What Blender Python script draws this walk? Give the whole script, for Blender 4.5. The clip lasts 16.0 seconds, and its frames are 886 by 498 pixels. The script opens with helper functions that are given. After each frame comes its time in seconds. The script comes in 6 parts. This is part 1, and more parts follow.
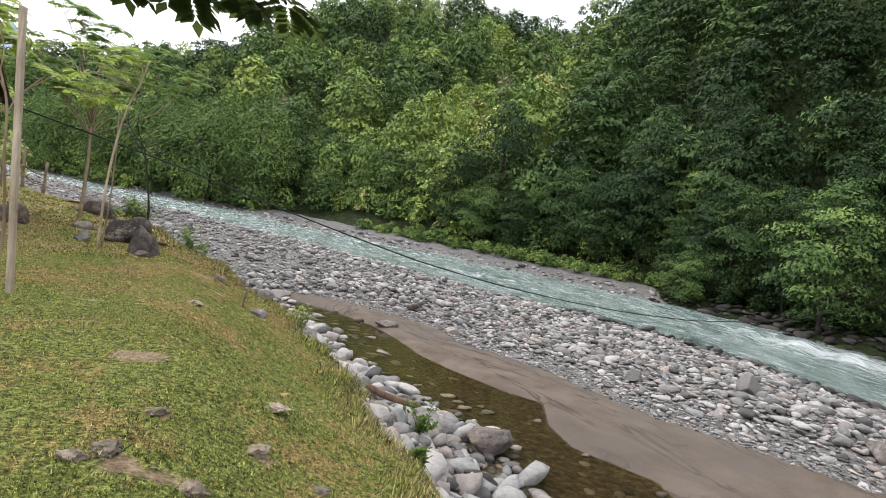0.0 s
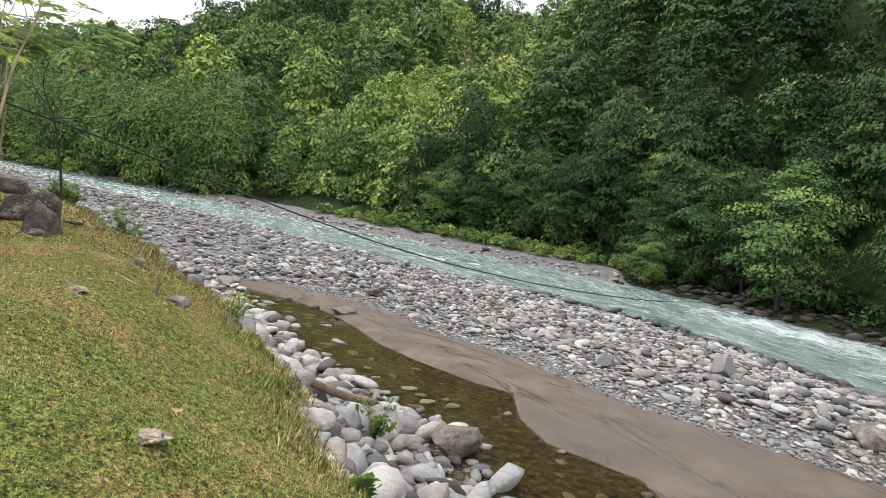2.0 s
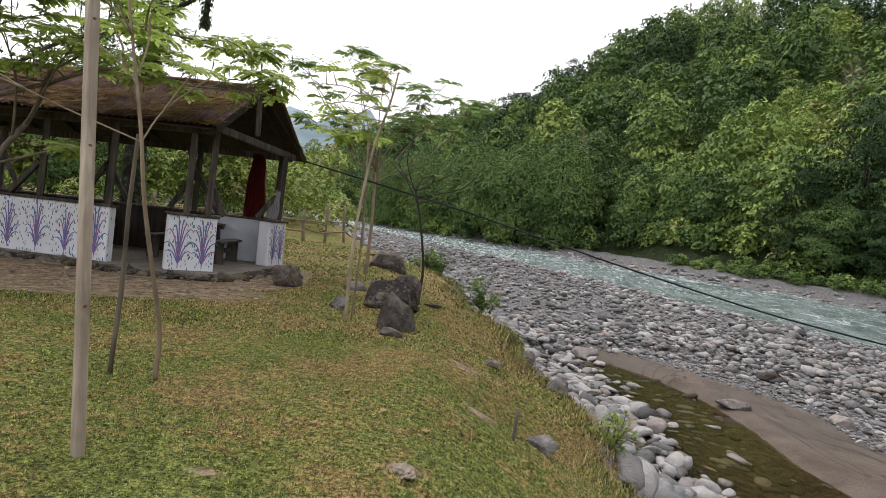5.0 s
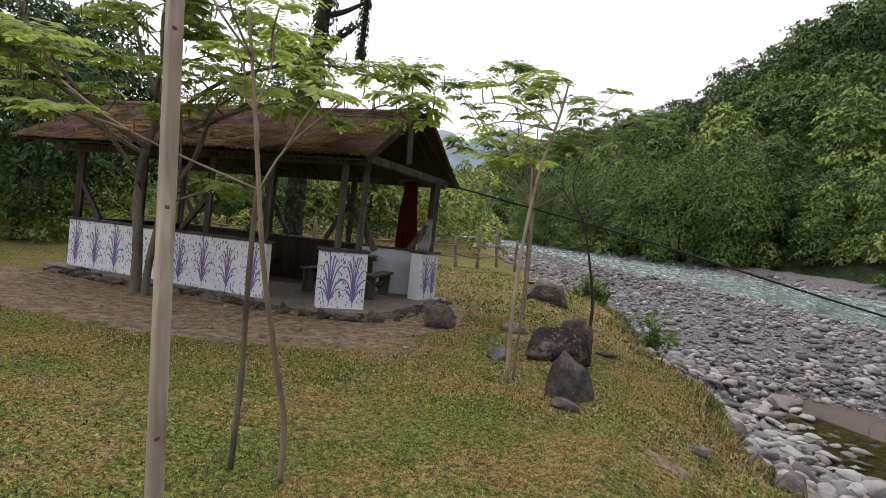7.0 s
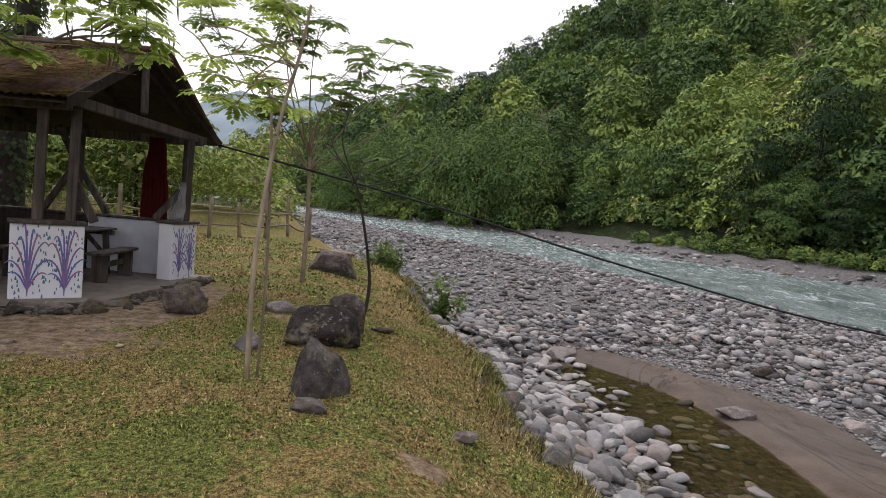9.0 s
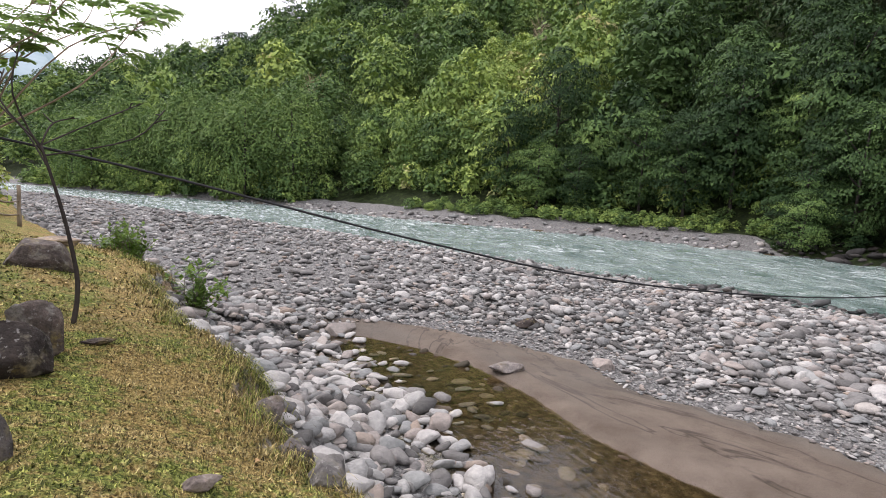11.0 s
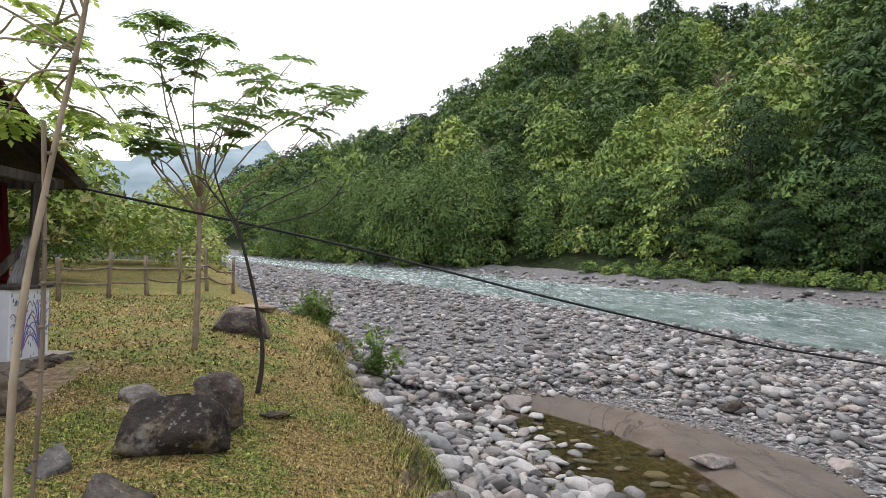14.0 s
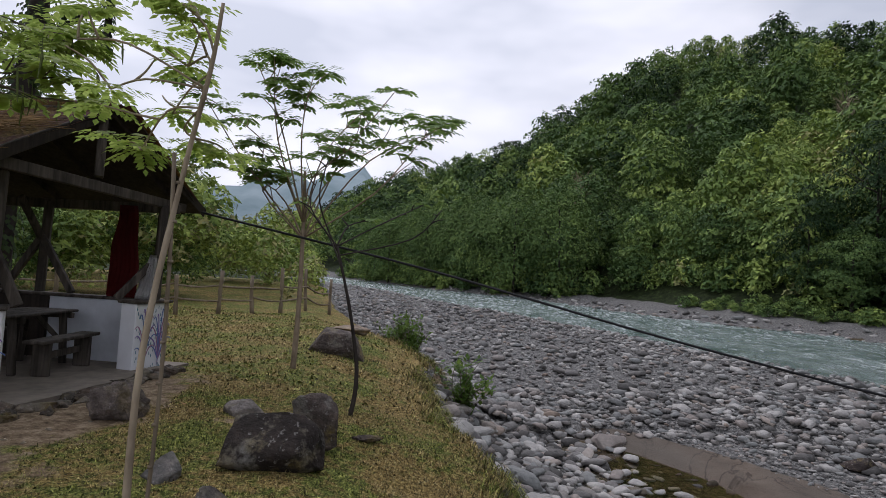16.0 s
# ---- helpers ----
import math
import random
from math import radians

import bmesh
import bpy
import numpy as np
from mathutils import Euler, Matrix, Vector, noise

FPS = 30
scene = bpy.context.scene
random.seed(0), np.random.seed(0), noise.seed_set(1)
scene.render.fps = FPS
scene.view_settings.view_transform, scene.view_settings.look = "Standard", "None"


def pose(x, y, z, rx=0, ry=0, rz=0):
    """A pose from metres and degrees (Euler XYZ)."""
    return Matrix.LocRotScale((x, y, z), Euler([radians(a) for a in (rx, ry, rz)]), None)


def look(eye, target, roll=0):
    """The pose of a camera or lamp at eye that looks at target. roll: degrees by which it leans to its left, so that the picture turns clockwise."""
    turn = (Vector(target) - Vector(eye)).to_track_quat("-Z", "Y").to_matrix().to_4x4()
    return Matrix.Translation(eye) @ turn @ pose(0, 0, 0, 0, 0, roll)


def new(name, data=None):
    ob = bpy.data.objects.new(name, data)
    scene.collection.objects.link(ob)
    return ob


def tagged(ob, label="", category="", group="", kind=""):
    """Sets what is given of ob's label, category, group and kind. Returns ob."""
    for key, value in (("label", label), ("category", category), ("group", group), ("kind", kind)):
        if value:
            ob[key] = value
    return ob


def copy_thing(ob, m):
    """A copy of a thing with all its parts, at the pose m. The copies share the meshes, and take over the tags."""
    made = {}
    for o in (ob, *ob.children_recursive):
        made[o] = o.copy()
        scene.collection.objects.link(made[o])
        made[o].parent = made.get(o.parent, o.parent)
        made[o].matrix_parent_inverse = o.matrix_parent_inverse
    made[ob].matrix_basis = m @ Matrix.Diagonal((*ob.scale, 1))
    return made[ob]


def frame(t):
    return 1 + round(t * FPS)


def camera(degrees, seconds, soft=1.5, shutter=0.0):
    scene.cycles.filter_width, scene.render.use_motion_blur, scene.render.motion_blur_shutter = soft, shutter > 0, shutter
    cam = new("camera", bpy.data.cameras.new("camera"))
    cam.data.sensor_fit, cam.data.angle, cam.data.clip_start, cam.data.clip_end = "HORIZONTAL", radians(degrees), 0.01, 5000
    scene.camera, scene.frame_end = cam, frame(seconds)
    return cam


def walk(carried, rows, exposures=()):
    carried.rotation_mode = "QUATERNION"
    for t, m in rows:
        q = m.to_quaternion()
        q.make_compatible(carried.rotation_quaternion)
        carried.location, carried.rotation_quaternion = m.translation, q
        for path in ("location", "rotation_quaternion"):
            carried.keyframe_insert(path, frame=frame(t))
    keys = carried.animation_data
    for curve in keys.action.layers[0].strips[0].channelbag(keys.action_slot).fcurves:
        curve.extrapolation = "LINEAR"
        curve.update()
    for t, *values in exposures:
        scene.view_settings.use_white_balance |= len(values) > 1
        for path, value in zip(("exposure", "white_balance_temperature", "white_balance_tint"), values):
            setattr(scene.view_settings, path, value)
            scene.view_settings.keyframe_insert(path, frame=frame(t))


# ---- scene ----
cam = camera(75.1, 16.0, soft=0.8)
PATH = [
    (0, (0.389, -0.216, 1.207), (1.305, 1.561, 1.156), 9.7),
    (0.5, (0.498, -0.127, 1.176), (1.622, 1.525, 1.084), 9.4),
    (1, (0.586, 0.188, 1.16), (1.678, 1.862, 1.082), 9.2),
    (1.5, (0.733, 0.458, 1.116), (1.796, 2.151, 1.04), 9.1),
    (2, (1.055, 0.825, 1.041), (2.086, 2.537, 0.96), 9.2),
    (2.5, (1.085, 1.309, 1.008), (2.068, 3.049, 0.92), 8.9),
    (3, (1.128, 1.885, 1.043), (1.942, 3.71, 0.967), 8.1),
    (3.5, (1.392, 2.45, 1.128), (2.045, 4.339, 1.054), 7.5),
    (4, (1.35, 2.869, 1.263), (1.823, 4.811, 1.194), 7.4),
    (4.5, (1.235, 3.154, 1.34), (1.438, 5.142, 1.258), 6.6),
    (5, (1.214, 3.533, 1.352), (1.122, 5.53, 1.278), 6.6),
    (5.2, (1.191, 3.657, 1.419), (0.99, 5.646, 1.348), 6.4),
    (7.3, (0.793, 4.901, 1.581), (0.186, 6.805, 1.507), 5.7),
    (7.5, (0.817, 5.027, 1.574), (0.246, 6.942, 1.492), 5.5),
    (8, (0.787, 5.343, 1.607), (0.365, 7.297, 1.526), 5.3),
    (8.5, (0.93, 5.587, 1.586), (0.745, 7.576, 1.488), 5.1),
    (9, (1.221, 5.879, 1.589), (1.269, 7.875, 1.467), 4.8),
    (9.5, (1.366, 6.142, 1.553), (1.616, 8.121, 1.412), 4.5),
    (10, (1.365, 6.504, 1.604), (1.806, 8.45, 1.462), 4.0),
    (10.2, (1.392, 6.593, 1.606), (1.908, 8.519, 1.457), 3.7),
    (12.3, (1.877, 7.166, 1.601), (2.941, 8.849, 1.422), 1.3),
    (12.5, (1.848, 7.263, 1.614), (2.928, 8.938, 1.445), 1.1),
    (13, (1.838, 7.365, 1.612), (2.812, 9.108, 1.507), 0.7),
    (13.5, (1.829, 7.452, 1.605), (2.485, 9.341, 1.574), 0.6),
    (14, (1.714, 7.488, 1.622), (1.924, 9.477, 1.647), 1.5),
    (14.5, (1.622, 7.473, 1.649), (1.335, 9.452, 1.705), 2.6),
    (15, (1.589, 7.458, 1.661), (1.056, 9.383, 1.753), 3.3),
    (15.5, (1.586, 7.468, 1.66), (1.097, 9.406, 1.758), 3.7),
    (16, (1.668, 7.521, 1.65), (1.562, 9.515, 1.754), 3.4),
]
EXPOSURE = [(0, 0.89, 6500, 14), (1.5, 1.07, 6500, 13), (3.5, 0.78, 6500, 14), (5.0, 0.45, 6500, 16), (7.4, 0.28, 6500, 19), (8.5, 0.26, 6500, 21), (9.2, 0.3, 6500, 22), (10.0, 0.61, 6500, 21),
            (12.4, 1.12, 6450, 17), (13.0, 1.17, 6450, 16), (13.5, 1.09, 6400, 16), (14.0, 0.74, 6350, 16), (14.5, 0.45, 6250, 17), (15.0, 0.08, 6150, 18), (16.0, -0.25, 6100, 18)]
walk(cam, [(t, look(eye, target, roll)) for t, eye, target, roll in PATH], EXPOSURE)

# ---- light and sky ----
SUN_EL, SUN_AZ = 52.0, -35.0
wd = bpy.data.worlds.new("sky")
scene.world = wd
wd.use_nodes = True
wn, wl = wd.node_tree.nodes, wd.node_tree.links
wn.clear()
sky = wn.new("ShaderNodeTexSky")
sky.sky_type = "NISHITA"
sky.sun_disc = False
sky.sun_elevation, sky.sun_rotation = radians(SUN_EL), radians(SUN_AZ)
sky.air_density, sky.dust_density = 1.0, 4.0
bg_clear, bg_cloud = wn.new("ShaderNodeBackground"), wn.new("ShaderNodeBackground")
bg_clear.inputs["Strength"].default_value = 0.10
wl.new(sky.outputs[0], bg_clear.inputs["Color"])
co = wn.new("ShaderNodeTexCoord")
mp = wn.new("ShaderNodeMapping")
mp.inputs["Scale"].default_value = (1.0, 1.0, 2.6)
wl.new(co.outputs["Generated"], mp.inputs["Vector"])
cn = wn.new("ShaderNodeTexNoise")
cn.inputs["Scale"].default_value, cn.inputs["Detail"].default_value, cn.inputs["Roughness"].default_value = 2.1, 4.0, 0.5
wl.new(mp.outputs[0], cn.inputs["Vector"])
cr = wn.new("ShaderNodeValToRGB")
cr.color_ramp.elements[0].position, cr.color_ramp.elements[0].color = 0.38, (0.6, 0.64, 0.69, 1)
cr.color_ramp.elements[1].position, cr.color_ramp.elements[1].color = 0.60, (0.98, 0.99, 1.0, 1)
wl.new(cn.outputs["Fac"], cr.inputs[0])
wl.new(cr.outputs[0], bg_cloud.inputs["Color"])
# the cloud is brightest round the hidden sun
dp = wn.new("ShaderNodeVectorMath")
dp.operation = "DOT_PRODUCT"
dp.inputs[1].default_value = (math.sin(radians(SUN_AZ)) * math.cos(radians(SUN_EL)), math.cos(radians(SUN_AZ)) * math.cos(radians(SUN_EL)), math.sin(radians(SUN_EL)))
wl.new(co.outputs["Generated"], dp.inputs[0])
mr = wn.new("ShaderNodeMapRange")
mr.interpolation_type = "SMOOTHSTEP"
for key, value in (("From Min", 0.1), ("From Max", 1.0), ("To Min", 1.0), ("To Max", 1.4)):
    mr.inputs[key].default_value = value
wl.new(dp.outputs["Value"], mr.inputs["Value"])
wl.new(mr.outputs[0], bg_cloud.inputs["Strength"])
wm = wn.new("ShaderNodeMixShader")
wm.inputs[0].default_value = 0.88
wl.new(bg_clear.outputs[0], wm.inputs[1])
wl.new(bg_cloud.outputs[0], wm.inputs[2])
wo = wn.new("ShaderNodeOutputWorld")
wl.new(wm.outputs[0], wo.inputs[0])

sun = new("sun", bpy.data.lights.new("sun", "SUN"))
sun.data.energy, sun.data.angle, sun.data.color = 1.0, radians(40), (1.0, 0.97, 0.93)
_sa, _se = radians(SUN_AZ), radians(SUN_EL)
sun.matrix_world = look((math.sin(_sa) * math.cos(_se) * 50, math.cos(_sa) * math.cos(_se) * 50, math.sin(_se) * 50), (0, 0, 0))

# ---- materials ----


class Mat:
    """A node material with short calls for the usual nodes."""

    def __init__(self, name, rough=0.8, metal=0.0, spec=0.3):
        self.m = bpy.data.materials.new(name)
        self.m.use_nodes = True
        self.n, self.l = self.m.node_tree.nodes, self.m.node_tree.links
        self.b = self.n["Principled BSDF"]
        self.b.inputs["Roughness"].default_value = rough
        self.b.inputs["Metallic"].default_value = metal
        self.b.inputs["Specular IOR Level"].default_value = spec
        self.geo = self.n.new("ShaderNodeNewGeometry")
        self.co = self.n.new("ShaderNodeTexCoord")

    def put(self, out, socket):
        self.l.new(out, self.b.inputs[socket])

    def noise(self, scale, detail=3.0, rough=0.55, squash=(1, 1, 1), local=False, warp=0.0):
        t = self.n.new("ShaderNodeTexNoise")
        t.inputs["Scale"].default_value, t.inputs["Detail"].default_value, t.inputs["Roughness"].default_value = scale, detail, rough
        t.inputs["Distortion"].default_value = warp
        p = self.n.new("ShaderNodeMapping")
        p.inputs["Scale"].default_value = squash
        self.l.new(self.co.outputs["Object"] if local else self.geo.outputs["Position"], p.inputs["Vector"])
        self.l.new(p.outputs[0], t.inputs["Vector"])
        return t.outputs["Fac"]

    def cells(self, scale, feature="F1", local=False, output="Distance"):
        t = self.n.new("ShaderNodeTexVoronoi")
        t.feature = feature
        t.inputs["Scale"].default_value = scale
        self.l.new(self.co.outputs["Object"] if local else self.geo.outputs["Position"], t.inputs["Vector"])
        return t.outputs[output]

    def ramp(self, fac, *stops):
        r = self.n.new("ShaderNodeValToRGB")
        e = r.color_ramp.elements
        while len(e) < len(stops):
            e.new(0.5)
        for k, (p, c) in enumerate(stops):
            e[k].position = p
            e[k].color = (*c, 1) if len(c) == 3 else c
        self.l.new(fac, r.inputs[0])
        return r.outputs[0]

    def mix(self, fac, a, b, mode="MIX"):
        x = self.n.new("ShaderNodeMix")
        x.data_type, x.blend_type = "RGBA", mode
        for sock, v in ((x.inputs[0], fac), (x.inputs[6], a), (x.inputs[7], b)):
            if isinstance(v, (int, float)):
                sock.default_value = v
            elif isinstance(v, tuple):
                sock.default_value = (*v, 1)
            else:
                self.l.new(v, sock)
        return x.outputs[2]

    def math(self, op, a, b=0.0, c=0.0):
        x = self.n.new("ShaderNodeMath")
        x.operation = op
        for sock, v in zip(x.inputs, (a, b, c)):
            if isinstance(v, (int, float)):
                sock.default_value = v
            else:
                self.l.new(v, sock)
        return x.outputs[0]

    def attr(self, name):
        a = self.n.new("ShaderNodeAttribute")
        a.attribute_name = name
        return a.outputs["Fac"]

    def rand(self):
        return self.n.new("ShaderNodeObjectInfo").outputs["Random"]

    def island(self):
        return self.geo.outputs["Random Per Island"]

    def color(self, c):
        if isinstance(c, tuple):
            self.b.inputs["Base Color"].default_value = (*c, 1)
        else:
            self.put(c, "Base Color")
        return self

    def bump(self, height, strength=0.4, dist=0.02):
        b = self.n.new("ShaderNodeBump")
        b.inputs["Strength"].default_value, b.inputs["Distance"].default_value = strength, dist
        self.l.new(height, b.inputs["Height"])
        self.put(b.outputs[0], "Normal")
        return self


def thin_leaf(m, colour, through_colour, thin):
    """Lets light through the leaf."""
    m.color(colour)
    tr = m.n.new("ShaderNodeBsdfTranslucent")
    m.l.new(through_colour, tr.inputs["Color"])
    sh = m.n.new("ShaderNodeMixShader")
    sh.inputs[0].default_value = thin
    m.l.new(m.b.outputs[0], sh.inputs[1])
    m.l.new(tr.outputs[0], sh.inputs[2])
    m.l.new(sh.outputs[0], m.n["Material Output"].inputs["Surface"])
    return m.m


def leaf_material(name, dark, mid, light, thin=0.42):
    m = Mat(name, rough=0.55, spec=0.25)
    c = m.ramp(m.island(), (0.0, dark), (0.5, mid), (1.0, light))
    return thin_leaf(m, c, m.mix(0.35, c, (0.32, 0.42, 0.11), "MIX"), thin)


def forest_material():
    """Leaves of many kinds of tree: tone sets the kind and the painted shade, from deep cool green to fresh
    yellow-green, then the bare brown ones.
    """
    m = Mat("forest_leaf", rough=0.65, spec=0.11)
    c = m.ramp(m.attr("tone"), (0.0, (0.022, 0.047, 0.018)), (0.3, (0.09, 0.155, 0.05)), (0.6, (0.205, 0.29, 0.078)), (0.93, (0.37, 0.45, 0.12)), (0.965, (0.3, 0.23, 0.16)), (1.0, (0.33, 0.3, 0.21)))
    c = m.mix(1.0, c, m.ramp(m.island(), (0.0, (0.62, 0.66, 0.68)), (0.5, (1.0, 1.0, 1.0)), (1.0, (1.4, 1.34, 1.2))), "MULTIPLY")
    return thin_leaf(m, c, m.mix(0.1, c, (0.32, 0.42, 0.11), "MIX"), 0.06)


def bark_material(name, a, b, scale=9.0):
    m = Mat(name, rough=0.9, spec=0.15)
    g = m.noise(scale, 4, 0.65, (1, 1, 0.22))
    m.color(m.mix(m.ramp(m.noise(2.3), (0.4, (0, 0, 0)), (0.65, (1, 1, 1))), m.ramp(g, (0.3, a), (0.7, b)), m.ramp(g, (0.3, b), (0.7, tuple(v * 1.25 for v in b)))))
    return m.bump(g, 0.7, 0.02).m


def wood_material(name, a, b, scale=14.0, squash=(1, 1, 0.08)):
    m = Mat(name, rough=0.75, spec=0.25)
    g = m.noise(scale, 4, 0.6, squash, local=True, warp=0.6)
    c = m.ramp(g, (0.3, a), (0.7, b))
    m.color(m.mix(m.ramp(m.noise(3.1), (0.45, (0, 0, 0)), (0.75, (0.6, 0.6, 0.6))), c, tuple(v * 0.6 for v in a)))
    return m.bump(g, 0.35, 0.01).m


def stone_material(name, dark, mid, light, lichen=0.0, random="rand"):
    m = Mat(name, rough=0.8, spec=0.3)
    r = m.rand() if random == "rand" else m.island()
    base = m.ramp(r, (0.0, dark), (0.3, mid), (0.42, (light[0] * 0.8, light[1] * 0.72, light[2] * 0.68)), (0.5, (mid[0] * 0.8, mid[1] * 0.84, mid[2] * 0.86)), (0.62, (mid[0] * 1.12, mid[1] * 1.2, mid[2] * 1.22)), (0.75, light), (0.93, tuple(min(1, v * 1.18) for v in light)), (1.0, (mid[0] * 1.15, mid[1] * 0.95, mid[2] * 0.8)))
    n = m.noise(11.0, 4, 0.65)
    c = m.mix(0.55, base, m.ramp(n, (0.3, (0.55, 0.55, 0.56)), (0.7, (1.15, 1.13, 1.1))), "MULTIPLY")
    if lichen:
        c = m.mix(0.8, c, m.ramp(m.noise(5.5, 5, 0.75), (0.32, (0.35, 0.33, 0.32)), (0.55, (1.0, 1.0, 1.0)), (0.72, (1.9, 1.8, 1.7))), "MULTIPLY")
        c = m.mix(m.ramp(m.noise(19.0, 3, 0.6), (0.62, (0, 0, 0)), (0.68, (0.55, 0.55, 0.55))), c, (0.34, 0.32, 0.30))
        c = m.mix(m.ramp(m.noise(4.5, 4, 0.7), (0.5, (0, 0, 0)), (0.62, (lichen, lichen, lichen))), c, m.ramp(m.noise(2.2), (0.4, (0.20, 0.15, 0.05)), (0.6, (0.24, 0.225, 0.20))))
    m.color(c)
    return m.bump(m.math("ADD", m.noise(26.0, 4, 0.7), m.math("MULTIPLY", m.noise(7.0, 3, 0.6), 1.6)), 0.75, 0.035).m


M = {}
M["stone"] = stone_material("river_stone", (0.08, 0.077, 0.073), (0.265, 0.254, 0.242), (0.44, 0.424, 0.402))
M["stones"] = stone_material("river_stones", (0.08, 0.077, 0.073), (0.265, 0.254, 0.242), (0.44, 0.424, 0.402), random="island")
M["poolstones"] = stone_material("wet_algae_stones", (0.03, 0.024, 0.015), (0.075, 0.06, 0.04), (0.2, 0.175, 0.135), random="island")
M["wetstones"] = stone_material("wet_river_stones", (0.02, 0.019, 0.018), (0.06, 0.058, 0.055), (0.15, 0.145, 0.14), random="island")
M["wetstones"].node_tree.nodes["Principled BSDF"].inputs["Roughness"].default_value = 0.35
M["boulder"] = stone_material("dark_boulder", (0.034, 0.026, 0.022), (0.056, 0.043, 0.037), (0.092, 0.073, 0.064), lichen=0.75)
# dark rocks, deepened further with the shade under the bank trees
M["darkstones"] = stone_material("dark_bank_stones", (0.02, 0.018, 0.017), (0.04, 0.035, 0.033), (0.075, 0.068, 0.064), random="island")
M["clod"] = stone_material("earthy_clod", (0.22, 0.175, 0.125), (0.31, 0.25, 0.185), (0.4, 0.335, 0.255), lichen=0.4)
M["rubble"] = stone_material("dark_rubble", (0.04, 0.033, 0.027), (0.09, 0.072, 0.056), (0.2, 0.17, 0.14), lichen=0.6)
M["weathered"] = stone_material("weathered_boulder", (0.075, 0.062, 0.056), (0.11, 0.093, 0.085), (0.16, 0.138, 0.127), lichen=0.45)
M["greyrock"] = stone_material("grey_rock", (0.12, 0.105, 0.1), (0.17, 0.15, 0.14), (0.23, 0.205, 0.19), lichen=0.35)
M["bark"] = bark_material("bark", (0.07, 0.055, 0.045), (0.19, 0.16, 0.13))
M["midbark"] = bark_material("brown_bark", (0.14, 0.105, 0.075), (0.33, 0.255, 0.185))
M["palebark"] = bark_material("pale_bark", (0.2, 0.155, 0.11), (0.44, 0.36, 0.265))
M["darkbark"] = bark_material("dark_bark", (0.022, 0.018, 0.017), (0.06, 0.05, 0.045))
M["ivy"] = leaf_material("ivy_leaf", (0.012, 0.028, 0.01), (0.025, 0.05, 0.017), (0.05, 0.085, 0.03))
M["bigleaf"] = leaf_material("walnut_leaf", (0.20, 0.29, 0.06), (0.33, 0.43, 0.09), (0.48, 0.56, 0.16), thin=0.6)
M["dimleaf"] = leaf_material("young_leaf", (0.09, 0.17, 0.045), (0.15, 0.26, 0.065), (0.23, 0.36, 0.10), thin=0.5)
M["forest"] = forest_material()
M["shrub"] = leaf_material("shrub_leaf", (0.045, 0.1, 0.018), (0.085, 0.16, 0.025), (0.14, 0.23, 0.04))
M["oldwood"] = wood_material("weathered_wood", (0.03, 0.025, 0.021), (0.145, 0.12, 0.1))
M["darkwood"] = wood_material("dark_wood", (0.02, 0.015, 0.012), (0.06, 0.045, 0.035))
M["pole"] = wood_material("pale_pole_wood", (0.34, 0.26, 0.2), (0.7, 0.6, 0.48))
M["stakewood"] = wood_material("grey_stake_wood", (0.18, 0.14, 0.1), (0.36, 0.29, 0.21))


def plain(name, c, rough=0.8, metal=0.0, grain=8.0, amount=0.35, bump=0.15):
    m = Mat(name, rough=rough, metal=metal)
    n = m.noise(grain, 4, 0.6)
    m.color(m.mix(amount, c, m.ramp(n, (0.3, (0.35, 0.35, 0.35)), (0.7, (1.1, 1.1, 1.1))), "MULTIPLY"))
    m.bump(n, bump, 0.01)
    return m.m


# whitewash of the inner wall, with the shade under the roof in its colour
M["inner"] = plain("shaded_whitewash", (0.72, 0.74, 0.79), grain=3.0, amount=0.3)
M["whitewash"] = plain("whitewash", (0.9, 0.905, 0.94), grain=3.0, amount=0.15)
M["purple"] = plain("purple_paint", (0.27, 0.19, 0.46), grain=20, amount=0.3)
M["blue"] = plain("blue_paint", (0.16, 0.22, 0.48), grain=20, amount=0.3)
M["teal"] = plain("teal_paint", (0.11, 0.24, 0.34), grain=20, amount=0.3)
M["redpaint"] = plain("red_paint", (0.40, 0.20, 0.34), grain=20, amount=0.3)
M["concrete"] = plain("worn_concrete", (0.26, 0.22, 0.18), grain=5.0, amount=0.6, bump=0.5)
M["redcloth"] = plain("red_cloth", (0.13, 0.014, 0.013), rough=0.9, grain=12)
M["greycloth"] = plain("grey_cloth", (0.68, 0.66, 0.66), rough=0.9, grain=12)
M["cable"] = plain("black_hose", (0.018, 0.018, 0.02), rough=0.6)
M["dryleaf"] = plain("dry_leaf", (0.42, 0.26, 0.12), grain=30)
M["catkin"] = plain("catkin", (0.13, 0.16, 0.05), grain=30)
M["thatch"] = bark_material("golden_straw", (0.06, 0.035, 0.022), (0.27, 0.165, 0.075))
M["driftwood"] = wood_material("driftwood", (0.16, 0.1, 0.07), (0.3, 0.2, 0.14))

_m = Mat("rusty_sheet", rough=0.85, spec=0.2)
_n = _m.noise(3.2, 5, 0.7)
_c = _m.ramp(_n, (0.3, (0.06, 0.03, 0.025)), (0.5, (0.15, 0.075, 0.06)), (0.7, (0.27, 0.18, 0.145)))
_c = _m.mix(_m.ramp(_m.noise(1.1, 4, 0.7), (0.5, (0, 0, 0)), (0.6, (0.9, 0.9, 0.9))), _c, _m.ramp(_m.noise(22, 3, 0.6), (0.3, (0.07, 0.05, 0.02)), (0.7, (0.32, 0.21, 0.06))))
_m.color(_c).bump(_m.noise(18, 4, 0.7), 0.6, 0.02)
M["rust"] = _m.m

